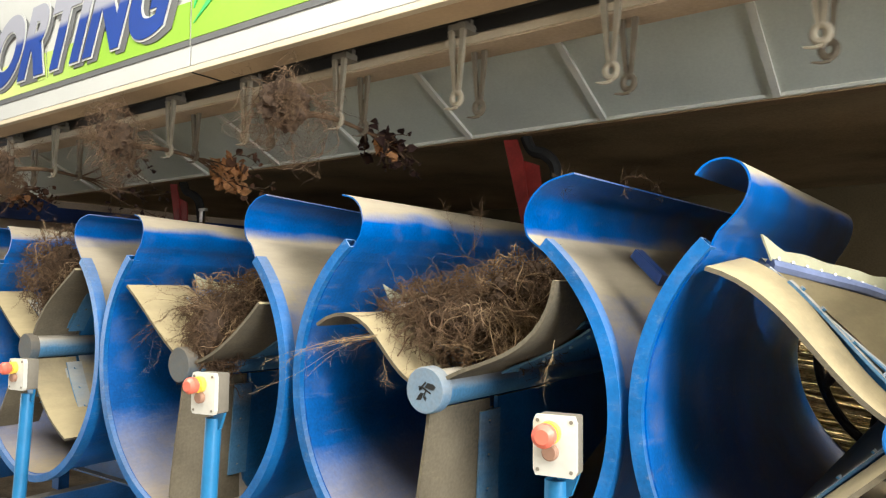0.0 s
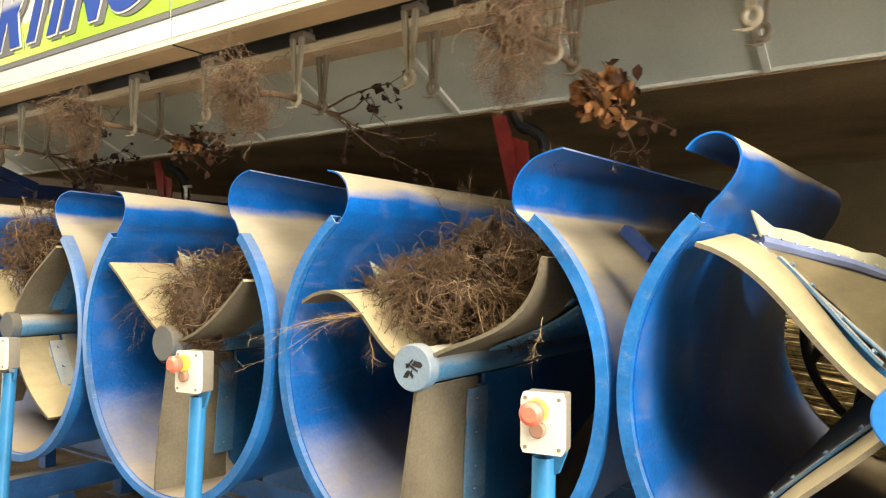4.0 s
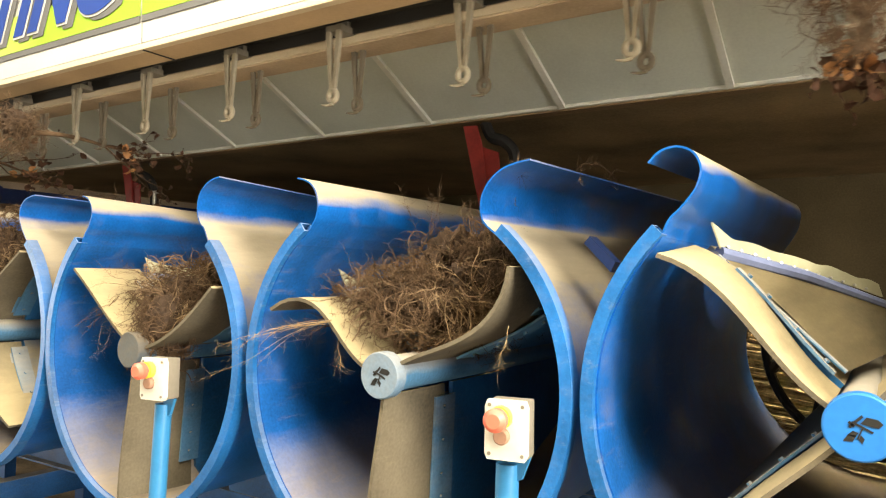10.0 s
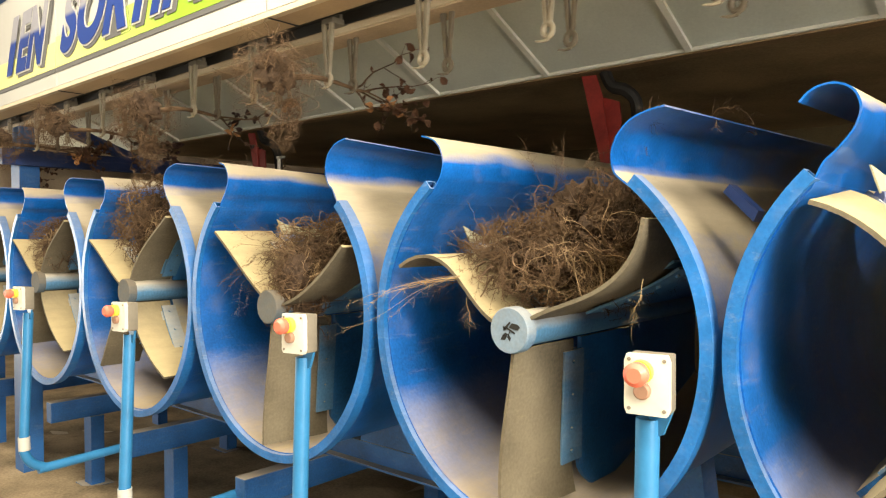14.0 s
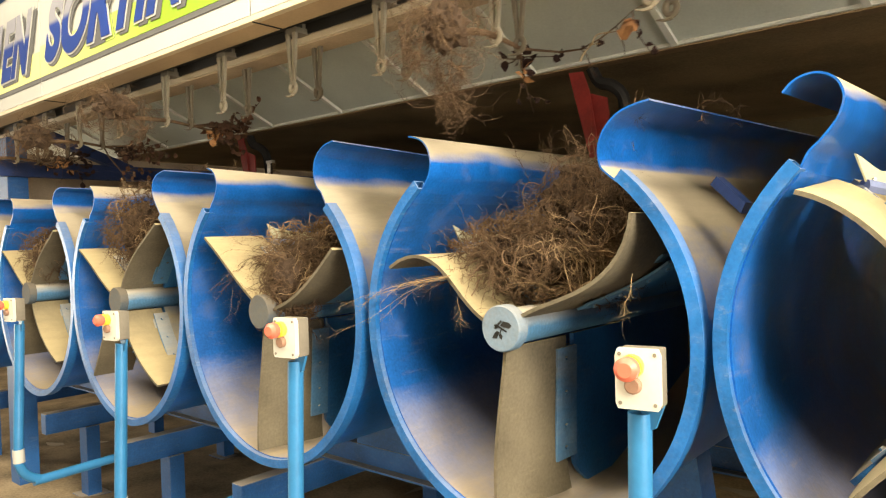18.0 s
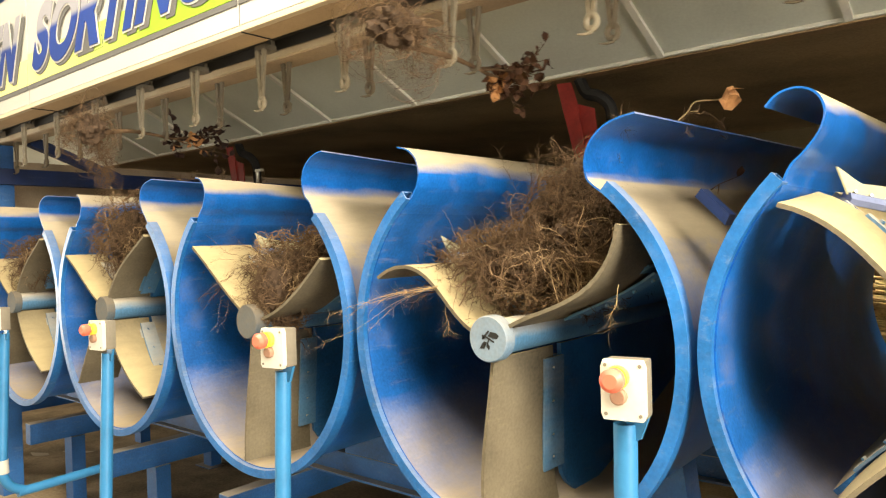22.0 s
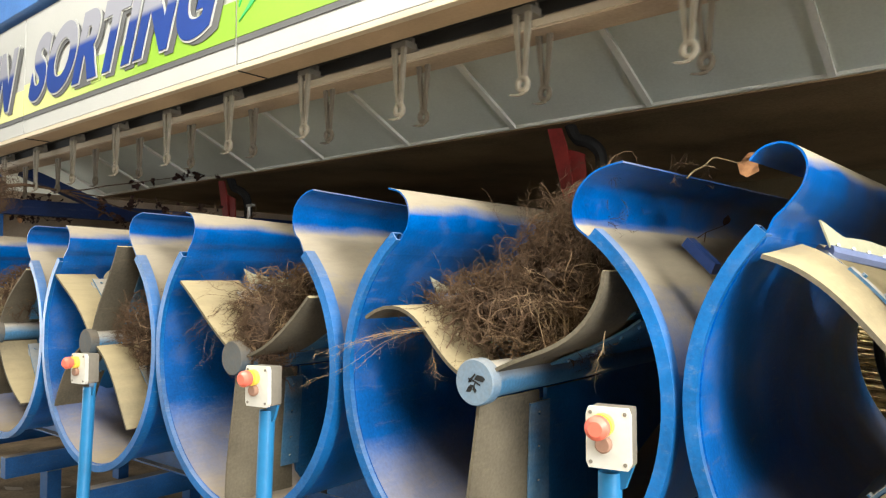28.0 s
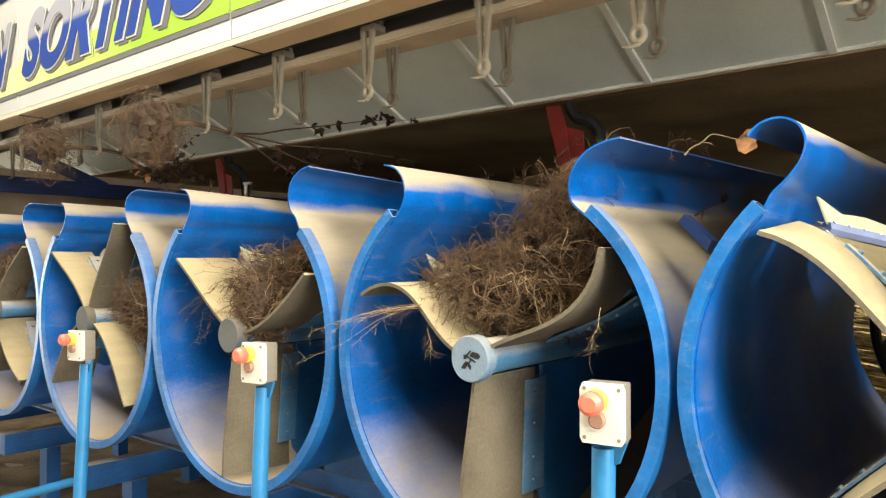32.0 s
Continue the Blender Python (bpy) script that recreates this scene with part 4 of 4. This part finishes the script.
def stray_mesh(name, count, size, seed, length=0.13, radius=0.0011, lean=(0, -0.2, 0.1)):
    """Single roots that stand out of a heap, with short side roots."""
    rng = np.random.default_rng(seed)
    d = rng.normal(size=(count, 3))
    d /= np.linalg.norm(d, axis=1, keepdims=True)
    d[:, 2] = np.abs(d[:, 2]) * 0.9 - 0.15
    p = d * np.array(size) * rng.uniform(0.75, 0.95, (count, 1))
    v = d + 0.55 * rng.normal(size=(count, 3)) + np.array(lean)
    n = 11
    verts, faces, line = strands(p, v, length * rng.uniform(0.35, 1.2, (count, 1)) / n, radius * rng.uniform(0.6, 1.5, (count, 1)), n, rng, 0.2, 0.05, 4)
    at = np.repeat(line[:, 3:].reshape(-1, 3), 2, 0)
    way = np.repeat(np.diff(line, axis=1)[:, 2:].reshape(-1, 3), 2, 0)
    way = way / (np.linalg.norm(way, axis=1, keepdims=True) + 1e-9) + rng.normal(size=at.shape) * 0.7
    verts2, faces2, _ = strands(at, way, rng.uniform(0.15, 1.0, (len(at), 1)) * 0.011, np.full((len(at), 1), radius * 0.42), 4, rng, 0.25, 0.0)
    me = bpy.data.meshes.new(name)
    me.from_pydata(np.concatenate((verts, verts2)).tolist(), [], np.concatenate((faces, faces2 + len(verts))).tolist())
    return me


def mesh_part(name, me, mat, parent, label=""):
    me.materials.append(mat)
    ob = new(name, me)
    ob.parent = parent
    ob["kind"] = "stuff"
    if label:
        ob["label"] = label
    return ob


def lump(size, centre, seed, amount=0.25):
    """A rough clod of soil and short roots."""
    bm = bmesh.new()
    bmesh.ops.create_icosphere(bm, subdivisions=4, radius=1.0)
    off = Vector((seed * 3.1, seed * 1.7, seed))
    for v in bm.verts:
        f = 1 + amount * (noise.noise(v.co * 2.2 + off) + 0.6 * noise.noise(v.co * 7 + off))
        v.co = Vector((v.co.x * size[0], v.co.y * size[1], v.co.z * size[2])) * f + Vector(centre)
    return bm


def twig_line(start, ahead, length, rng, bend=0.25, n=6):
    pts, v = [Vector(start)], Vector(ahead).normalized()
    for _ in range(n):
        v = (v + Vector(rng.normal(size=3)) * bend).normalized()
        pts.append(pts[-1] + v * length / n)
    return pts


def leaf_mesh(name, spots, rng, size):
    """Curled leaves, one at each spot (place, direction)."""
    verts, faces = [], []
    for p, d in spots:
        s = size * rng.uniform(0.5, 1.15)
        d = (Vector(d) + Vector(rng.normal(size=3)) * 0.7).normalized()
        w = d.cross(Vector(rng.normal(size=3))).normalized()
        u = d.cross(w)
        b = len(verts)
        curl = rng.uniform(-0.35, 0.35) * s
        for t, hw, lift in ((0.0, 0.04, 0.0), (0.3, 0.33, 0.12), (0.65, 0.36, 0.1), (1.0, 0.03, -0.1)):
            mid = p + d * t * s + u * (lift * s + curl * t * t)
            verts.extend((tuple(mid - w * hw * s + u * 0.12 * s * hw), tuple(mid), tuple(mid + w * hw * s + u * 0.12 * s * hw)))
        for i in range(3):
            for k in range(2):
                a = b + i * 3 + k
                faces.append((a, a + 1, a + 4, a + 3))
    me = bpy.data.meshes.new(name)
    me.from_pydata(verts, [], faces)
    return me


def make_plant(seed, label, main_leaf, few_leaf, leaves, few, reach=0.42, ball=(0.125, 0.10, 0.115), low=0.03, twigs=5, tail=0.0, leaf_size=0.038):
    """A bare-rooted shrub that lies along x: the stem rests on two hooks, root ball before them, leafy twigs past them."""
    rng = np.random.default_rng(seed)
    p = thing("bare_root_shrub", label, "plant", group="shrubs on the conveyor")
    c = (-0.24, 0.0, 0.045 - 0.7 * low)
    # added dark clod keeps light from showing between the thin roots
    part("root_core", lump([s * 0.5 for s in ball], c, seed, 0.45), SOIL, p, "dark soil core added so no light passes the root ball", smooth=True)
    mesh_part("root_mass", root_mesh("roots", 130, ball, seed, 0.9, 0.0012, 0.2, c, 0.1, 2, (-0.2, 0, -0.1)), ROOT, p, "tangled fine brown roots")
    mesh_part("root_mass", root_mesh("outer_roots", 34, [1.25 * b for b in ball], seed + 50, 1.1, 0.0012, 0.26, c, 0.5, 2, (-0.2, 0, -0.3)), ROOT, p, "loose brown roots round the ball")
    if tail:
        mesh_part("root_mass", root_mesh("hanging_roots", 45, (0.05, 0.05, tail), seed + 80, 1.5, 0.0011, 0.18, (c[0] + 0.03, c[1], c[2] - tail * 0.8), 0.1, 3), ROOT, p, "fine roots hanging down")
    part("stem", tube(smooth_line([(-0.22, 0.0, 0.01 - low * 0.4), (-0.1, 0.0, 0.012), (0.0, 0.0, 0.012), (0.11, 0.0, 0.0)], 4), [0.011 - 0.0004 * i for i in range(13)], 8), ROOT, p, "brown woody stem")
    spots = []
    for _ in range(twigs):
        wood = bmesh.new()
        length = 1.05 * reach * rng.uniform(0.55, 1.0)
        line = twig_line((0.1, 0.0, 0.002), (1.0, rng.uniform(-0.3, 0.3), rng.uniform(-0.45, 0.22) if reach < 0.8 else rng.uniform(-0.2, 0.02)), length, rng, 0.2 if reach < 0.8 else 0.1, 7)
        tube(line, [0.0045 - 0.0005 * i for i in range(8)], 5, wood)
        for _ in range(3):
            k = int(rng.integers(2, 7))
            side = twig_line(line[k], Vector((0.7, rng.uniform(-0.8, 0.8), rng.uniform(-0.8, 0.6))), rng.uniform(0.06, 0.15), rng, 0.25, 4)
            tube(side, [0.0022 - 0.0003 * i for i in range(5)], 4, wood)
            for q in side[1:]:
                spots.append((q, side[-1] - side[0]))
        for q in line[3:]:
            spots.append((q, line[-1] - line[0]))
        part("twig", wood, ROOT, p, "thin crooked brown twig")
    pick = rng.permutation(len(spots))
    first = [spots[pick[i % len(pick)]] for i in range(int(leaves * 1.5))]
    mesh_part("foliage", leaf_mesh("leaves", first, rng, leaf_size), main_leaf, p, "withered curled leaves")
    if few:
        near = sorted(spots, key=lambda s: (s[0] - Vector((0.2, 0.0, -0.05))).length)[:max(6, few // 2)]
        mesh_part("bright_foliage", leaf_mesh("bright_leaves", [near[i % len(near)] for i in range(few)], rng, leaf_size * 1.15), few_leaf, p, "orange brown withered leaves")
    return p


PLANTS = {
    1: make_plant(1, "bare-rooted shrub with dense root ball and dark leaves", LEAF_DARK, LEAF_ORANGE, 80, 22, 0.26, (0.15, 0.12, 0.13), 0.05, 6),
    3: make_plant(3, "bare-rooted shrub with a bunch of orange leaves", LEAF, LEAF_ORANGE, 40, 95, 0.36, (0.12, 0.1, 0.12), 0.03, 5, 0.1, 0.046),
    5: make_plant(5, "bare-rooted shrub with thin twigs and sparse dark leaves", LEAF_DARK, LEAF, 34, 0, 0.45, (0.1, 0.09, 0.11), 0.05, 5, 0.06),
    7: make_plant(7, "bare-rooted shrub with brown leaf bunch on its twigs", LEAF, LEAF_ORANGE, 80, 20, 0.3, (0.11, 0.09, 0.085), 0.0, 6, 0.09),
    9: make_plant(9, "bare-rooted shrub with dark leafless spread of twigs", LEAF_DARK, LEAF, 70, 0, 0.5, (0.12, 0.1, 0.1), 0.05, 7),
    13: make_plant(13, "bare-rooted shrub with dark crooked leafy twigs", LEAF, LEAF_ORANGE, 55, 10, 0.4, (0.11, 0.1, 0.1), 0.03, 5),
    15: make_plant(15, "bare-rooted shrub with reddish leaves and long roots", LEAF, LEAF_ORANGE, 46, 12, 0.4, (0.13, 0.1, 0.12), 0.06, 5, 0.14),
    17: make_plant(17, "bare-rooted shrub with hanging roots and few dark leaves", LEAF_DARK, LEAF_ORANGE, 20, 4, 0.42, (0.12, 0.1, 0.12), 0.07, 3, 0.13),
    19: make_plant(19, "bare-rooted shrub with many small dark leaves", LEAF_DARK, LEAF, 90, 14, 0.38, (0.11, 0.1, 0.1), 0.03, 6),
    21: make_plant(21, "bare-rooted shrub with reddish brown drooping leaves", LEAF, LEAF_ORANGE, 95, 18, 0.36, (0.16, 0.11, 0.1), 0.0, 6),
    23: make_plant(23, "bare-rooted shrub with fine twigs and small brown leaves", LEAF, LEAF_DARK, 80, 40, 0.45, (0.15, 0.11, 0.11), 0.03, 7),
    25: make_plant(25, "bare-rooted shrub with dark and orange leaves", LEAF_DARK, LEAF_ORANGE, 55, 18, 0.36, (0.1, 0.09, 0.13), 0.06, 5, 0.16, 0.042),
    33: make_plant(33, "bare-rooted shrub with a long dark leafy branch", LEAF_DARK, LEAF, 120, 10, 1.15, (0.13, 0.1, 0.14), 0.07, 4, 0.08, 0.036),
    35: make_plant(35, "bare-rooted shrub with dark leaves and brown root ball", LEAF_DARK, LEAF_ORANGE, 90, 16, 0.42, (0.13, 0.1, 0.13), 0.05, 6),
}


# ---- piles of roots in the bins ----
def pile(x, y, z, size, count, seed, label, core=0.6):
    p = thing("root_pile", label, "roots", pose(x, y, z))
    # dark core added inside the heap to block light between the roots
    part("soil_core", lump([s * core for s in size], (0, 0, 0), seed, 0.3), SOIL, p, "dark matted soil core added so no light passes the heap", smooth=True)
    mesh_part("root_mass", root_mesh("roots", int(count * 0.95), size, seed, 0.7, 0.002, 0.18, (0, 0, 0), 0.42, 2), ROOT, p, "tangled brown roots")
    mesh_part("root_mass", root_mesh("pale_roots", count // 6, size, seed + 9, 0.6, 0.0018, 0.2, (0, 0, 0.01), 0.75, 2), ROOT_LIGHT, p, "pale brown outer roots")
    mesh_part("stray_growth", stray_mesh("stray_growth", count // 5, size, seed + 17), ROOT, p, "single roots standing out of the heap")
    return p


pile(0.28, 0.29, 1.46, (0.285, 0.3, 0.125), 900, 21, "heap of tangled brown plant roots on the paddles")
pile(0.46, 0.26, 1.545, (0.13, 0.22, 0.10), 380, 22, "smaller clump of brown plant roots on the heap")
PILE2 = pile(-0.69, 0.26, 1.47, (0.21, 0.22, 0.11), 420, 23, "loose heap of thin brown roots and twigs", 0.5)
pile(-0.52, 0.24, 1.53, (0.08, 0.1, 0.1), 170, 27, "upright tuft of brown roots in the bin", 0.5)
pile(-0.60, 0.07, 1.37, (0.085, 0.08, 0.14), 200, 28, "clump of brown roots and soil hanging over the shaft", 0.7)
mesh_part("twig_spray", stray_mesh("twig_spray", 70, (0.17, 0.16, 0.07), 71, 0.24, 0.001, (-0.9, -0.3, 0.1)), ROOT, PILE2, "thin brown twigs standing out of the heap")
PILE1 = pile(-1.74, 0.14, 1.58, (0.15, 0.15, 0.24), 480, 24, "hanging clump of dusty brown roots on the paddles", 0.55)
pile(-2.72, 0.14, 1.48, (0.17, 0.16, 0.15), 360, 25, "heap of dusty brown roots on the paddles", 0.6)


def loose_root(name, start, ahead, length, seed, label, threads=4, mat=ROOT_LIGHT, thick=0.0009, bend=0.16, spread=0.2, droop=0.035):
    """A few crooked threads side by side, feathered with short rootlets."""
    rng = np.random.default_rng(seed)
    s = thing(name, label, "root", group="loose roots in the bins")
    p = np.array(start) + rng.normal(size=(threads, 3)) * 0.006
    v = np.array(Vector(ahead).normalized()) + rng.normal(size=(threads, 3)) * spread
    n = 14
    step = length / n * rng.uniform(0.5, 1.1, (threads, 1))
    verts, faces, line = strands(p, v, step, thick * rng.uniform(0.6, 1.3, (threads, 1)), n, rng, bend, droop, 4)
    at = np.repeat(line[:, 3:].reshape(-1, 3), 3, 0)
    way = np.repeat(np.diff(line, axis=1)[:, 2:].reshape(-1, 3), 3, 0) / step.mean()
    v2 = way + rng.normal(size=at.shape) * 0.6
    verts2, faces2, _ = strands(at, v2, rng.uniform(0.2, 1.0, (len(at), 1)) * 0.013, np.full((len(at), 1), thick * 0.4), 5, rng, 0.3, 0.0)
    for nm, vv, ff in (("main_root", verts, faces), ("rootlet_fringe", verts2, faces2)):
        me = bpy.data.meshes.new(nm)
        me.from_pydata(vv.tolist(), [], ff.tolist())
        mesh_part(nm, me, mat, s)
    return s


loose_root("loose_root", (0.17, -0.02, 1.418), (-1, -0.12, -0.1), 0.56, 31, "pale feathery root hanging out of the bin", 6, STRAW_ROOT, 0.0009, 0.075, 0.02, 0.042)
loose_root("loose_root", (0.65, 0.02, 1.43), (-0.05, -0.1, -1), 0.13, 33, "thin pale root hanging below the paddle", 1, STRAW_ROOT, 0.0009)
loose_root("loose_root", (0.19, 0.0, 1.37), (-0.3, 0, -1), 0.09, 34, "thin pale root hanging below the paddle", 1, STRAW_ROOT, 0.0007)
loose_root("loose_root", (-0.80, 0.0, 1.37), (-0.8, -0.1, -0.45), 0.3, 35, "thin pale root across the bin opening", 2, STRAW_ROOT, thick=0.0006)
loose_root("loose_root", (-0.72, 0.1, 1.52), (-1, -0.2, 0.1), 0.36, 37, "long thin pale root across the bin", 2, STRAW_ROOT, thick=0.0006)
loose_root("loose_root", (-0.78, 0.02, 1.45), (-1, -0.2, -0.2), 0.26, 42, "thin brown root spread over the paddle", 4, ROOT, thick=0.001)
loose_root("loose_root", (-1.5, 0.12, 1.70), (-1, 0.1, -0.05), 0.4, 38, "long thin pale root above the paddles", 2, thick=0.001)
loose_root("loose_root", (0.24, 0.3, 1.62), (0.3, -0.1, 0.6), 0.2, 39, "twiggy brown root standing on the heap", 4, ROOT)
loose_root("loose_root", (0.16, 0.06, 1.42), (-0.8, -0.1, 0.05), 0.2, 43, "brown root spread over the paddle", 6, ROOT)

# twigs caught on the lips between the bins
for i, (x, y, z, h) in enumerate(((0.66, 0.35, 1.793, 0.13), (0.70, 0.62, 1.793, 0.11), (0.61, 0.12, 1.786, 0.05), (-1.32, 0.3, 1.796, 0.12), (-1.36, 0.5, 1.798, 0.14), (-1.38, 0.2, 1.79, 0.1))):
    loose_root("caught_twig", (x, y, z), (0.5 * (-1) ** i, 0.1, 0.7), h, 60 + i, "thin brown twig caught on the bin lip", 2, ROOT, 0.0012, 0.28)

LEAF_TWIG = thing("leaf_twig", "pale twig with one orange withered leaf", "twig")
part("twig", tube(smooth_line([(-0.012, 0, -0.02), (0.0, 0, 0.0), (0.022, 0.0, 0.018), (0.037, 0.0, 0.039), (0.06, 0.0, 0.041), (0.092, 0.0, 0.038), (0.12, 0.0, 0.04)], 4), [0.0026 - 0.00006 * i for i in range(25)], 6), STRAW_ROOT, LEAF_TWIG)
part("twig", tube(smooth_line([(0.02, 0, 0.017), (0.03, 0.004, 0.019), (0.045, 0.008, 0.018)], 4), 0.0012, 5), STRAW_ROOT, LEAF_TWIG)
mesh_part("leaf", leaf_mesh("leaf", [(Vector((0.105, 0.0, 0.042)), (1, -0.3, -0.1)), (Vector((0.1, 0.01, 0.04)), (1, 0, -0.35)), (Vector((0.1, -0.01, 0.036)), (0.9, 0.2, 0.1))], np.random.default_rng(4), 0.05), LEAF_DRY, LEAF_TWIG, "crumpled brown orange leaf")

# ---- conveyor hooks ----
SPEED, STEP, START = 0.419, 0.4485, 0.261


def hook_x(n, t):
    return START + SPEED * t - STEP * n


def make_hook():
    h = thing("hook_carrier", "dusty cream twin hook carrier on the conveyor chain", "hook", group="hook carriers on the conveyor")
    part("plate", box(-0.028, 0.032, -0.006, 0.125, 0.212, 0.232, 0.002), HOOK_GREY, h, "grey carrier plate")
    part("hanger", box(-0.02, 0.024, 0.03, 0.075, 0.232, 0.285, 0.002), HOOK_GREY, h, "grey hanger on the chain")
    for y, mat in ((0.0, HOOK), (0.115, HOOK_SHADED)):
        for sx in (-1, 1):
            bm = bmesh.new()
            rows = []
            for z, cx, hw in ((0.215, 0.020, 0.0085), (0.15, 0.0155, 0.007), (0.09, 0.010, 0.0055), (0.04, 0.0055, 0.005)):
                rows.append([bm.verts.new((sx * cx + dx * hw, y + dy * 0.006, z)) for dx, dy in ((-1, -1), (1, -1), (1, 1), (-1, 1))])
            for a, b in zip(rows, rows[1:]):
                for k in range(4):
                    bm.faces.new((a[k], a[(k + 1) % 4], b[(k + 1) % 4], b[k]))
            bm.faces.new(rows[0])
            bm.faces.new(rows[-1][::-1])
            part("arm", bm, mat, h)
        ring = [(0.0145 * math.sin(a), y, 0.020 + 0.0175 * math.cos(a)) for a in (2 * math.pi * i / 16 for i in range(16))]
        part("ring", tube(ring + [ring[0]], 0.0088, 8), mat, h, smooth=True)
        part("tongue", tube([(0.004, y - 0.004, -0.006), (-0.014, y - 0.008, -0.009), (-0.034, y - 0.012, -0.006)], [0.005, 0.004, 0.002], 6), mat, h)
    return h


HOOKS = {}
base = make_hook()
HOOKS[-3] = base
for n in range(-2, 40):
    HOOKS[n] = copy_thing(base, pose(0, 0, 0))

HANG_Y, HANG_Z = 0.22, 2.055
TURN1 = ((0, 0), (21.95, 0), (22.1, 9), (22.3, 30), (22.5, 52), (22.7, 72), (22.85, 84), (23.0, 90), (32, 90))


def ridden(n, until):
    """Rows of a plant that hangs on carrier n until it is let go."""
    rows, t = [], 0.0
    while t < until - 0.05:
        rows.append((t, pose(hook_x(n, t), HANG_Y, HANG_Z, 0, 0, 90)))
        t += 1.0
    rows.append((until, pose(hook_x(n, until), HANG_Y, HANG_Z, 0, 0, 90)))
    return rows


def dropped(n, when, rest, fall=0.34):
    """Hangs, falls and then lies at rest = (x, y, z, rx, ry, rz)."""
    rows = ridden(n, when)
    x0 = hook_x(n, when)
    for s in (0.33, 0.66, 1.0):
        g = s * s
        rows.append((round(when + fall * s, 2), pose(x0 + (rest[0] - x0) * s, HANG_Y + (rest[1] - HANG_Y) * s, HANG_Z + (rest[2] - HANG_Z) * g, rest[3] * s, rest[4] * s, 90 + (rest[5] - 90) * s)))
    return rows


def turned(m, k=1):
    """Rows for what lies on the paddles of the wheel that turns."""
    c = Matrix.Translation((BIN_X + (k - 3) * PITCH, 0, BIN_Z))
    return [(t, c @ pose(0, 0, 0, 0, a, 0) @ c.inverted() @ m) for t, a in TURN1]


def motions():
    for n, h in HOOKS.items():
        walk(h, [(0, pose(hook_x(n, 0), 0.2, 2.049)), (32, pose(hook_x(n, 32), 0.2, 2.049))])
    for n in (3, 7, 21, 33, 35):
        walk(PLANTS[n], [(0, pose(hook_x(n, 0), HANG_Y, HANG_Z, 0, 0, 90)), (32, pose(hook_x(n, 32), HANG_Y, HANG_Z, 0, 0, 90))])
    for n, when, rest in (
        (1, 1.33, (0.33, 0.47, 1.545, 0, 10, 100)),
        (5, 5.62, (0.45, 0.47, 1.57, 0, 8, 100)),
        (15, 16.15, (0.34, 0.5, 1.60, 0, 8, 102)),
        (17, 18.36, (0.38, 0.51, 1.65, 0, 8, 104)),
        (25, 26.9, (0.45, 0.52, 1.67, 0, 8, 104)),
        (13, 10.1, (-1.56, 0.47, 1.52, 0, 8, 100)),
    ):
        rows = dropped(n, when, rest)
        walk(PLANTS[n], rows + [(32, rows[-1][1])])
    for n, when, rest in ((9, 5.0, (-1.62, 0.48, 1.56, 0, 8, 100)), (19, 15.9, (-1.62, 0.5, 1.60, 0, 8, 100)), (23, 20.7, (-1.6, 0.52, 1.62, 0, 8, 98))):
        rows = dropped(n, when, rest)
        walk(PLANTS[n], rows + [r for r in turned(rows[-1][1]) if r[0] > 21])
    walk(ROTORS[1], [(t, pose(BIN_X - 2 * PITCH, 0, BIN_Z, 0, a, 0)) for t, a in TURN1])
    walk(PILE1, turned(pose(-1.74, 0.14, 1.58)))
    rows = [(t, pose(hook_x(17, t) + 0.3, 0.3, 2.0)) for t in (0, 6, 12, 17, 18.36)]
    lies, fallen = pose(0.664, 0.35, 1.823, 0, 0, 4), pose(0.733, 0.35, 1.812, 0, 15, 4)
    walk(LEAF_TWIG, rows + [(18.6, pose(0.76, 0.36, 1.93, 0, -30, 10)), (18.9, lies), (26.8, lies), (27.1, fallen), (32, fallen)])


motions()
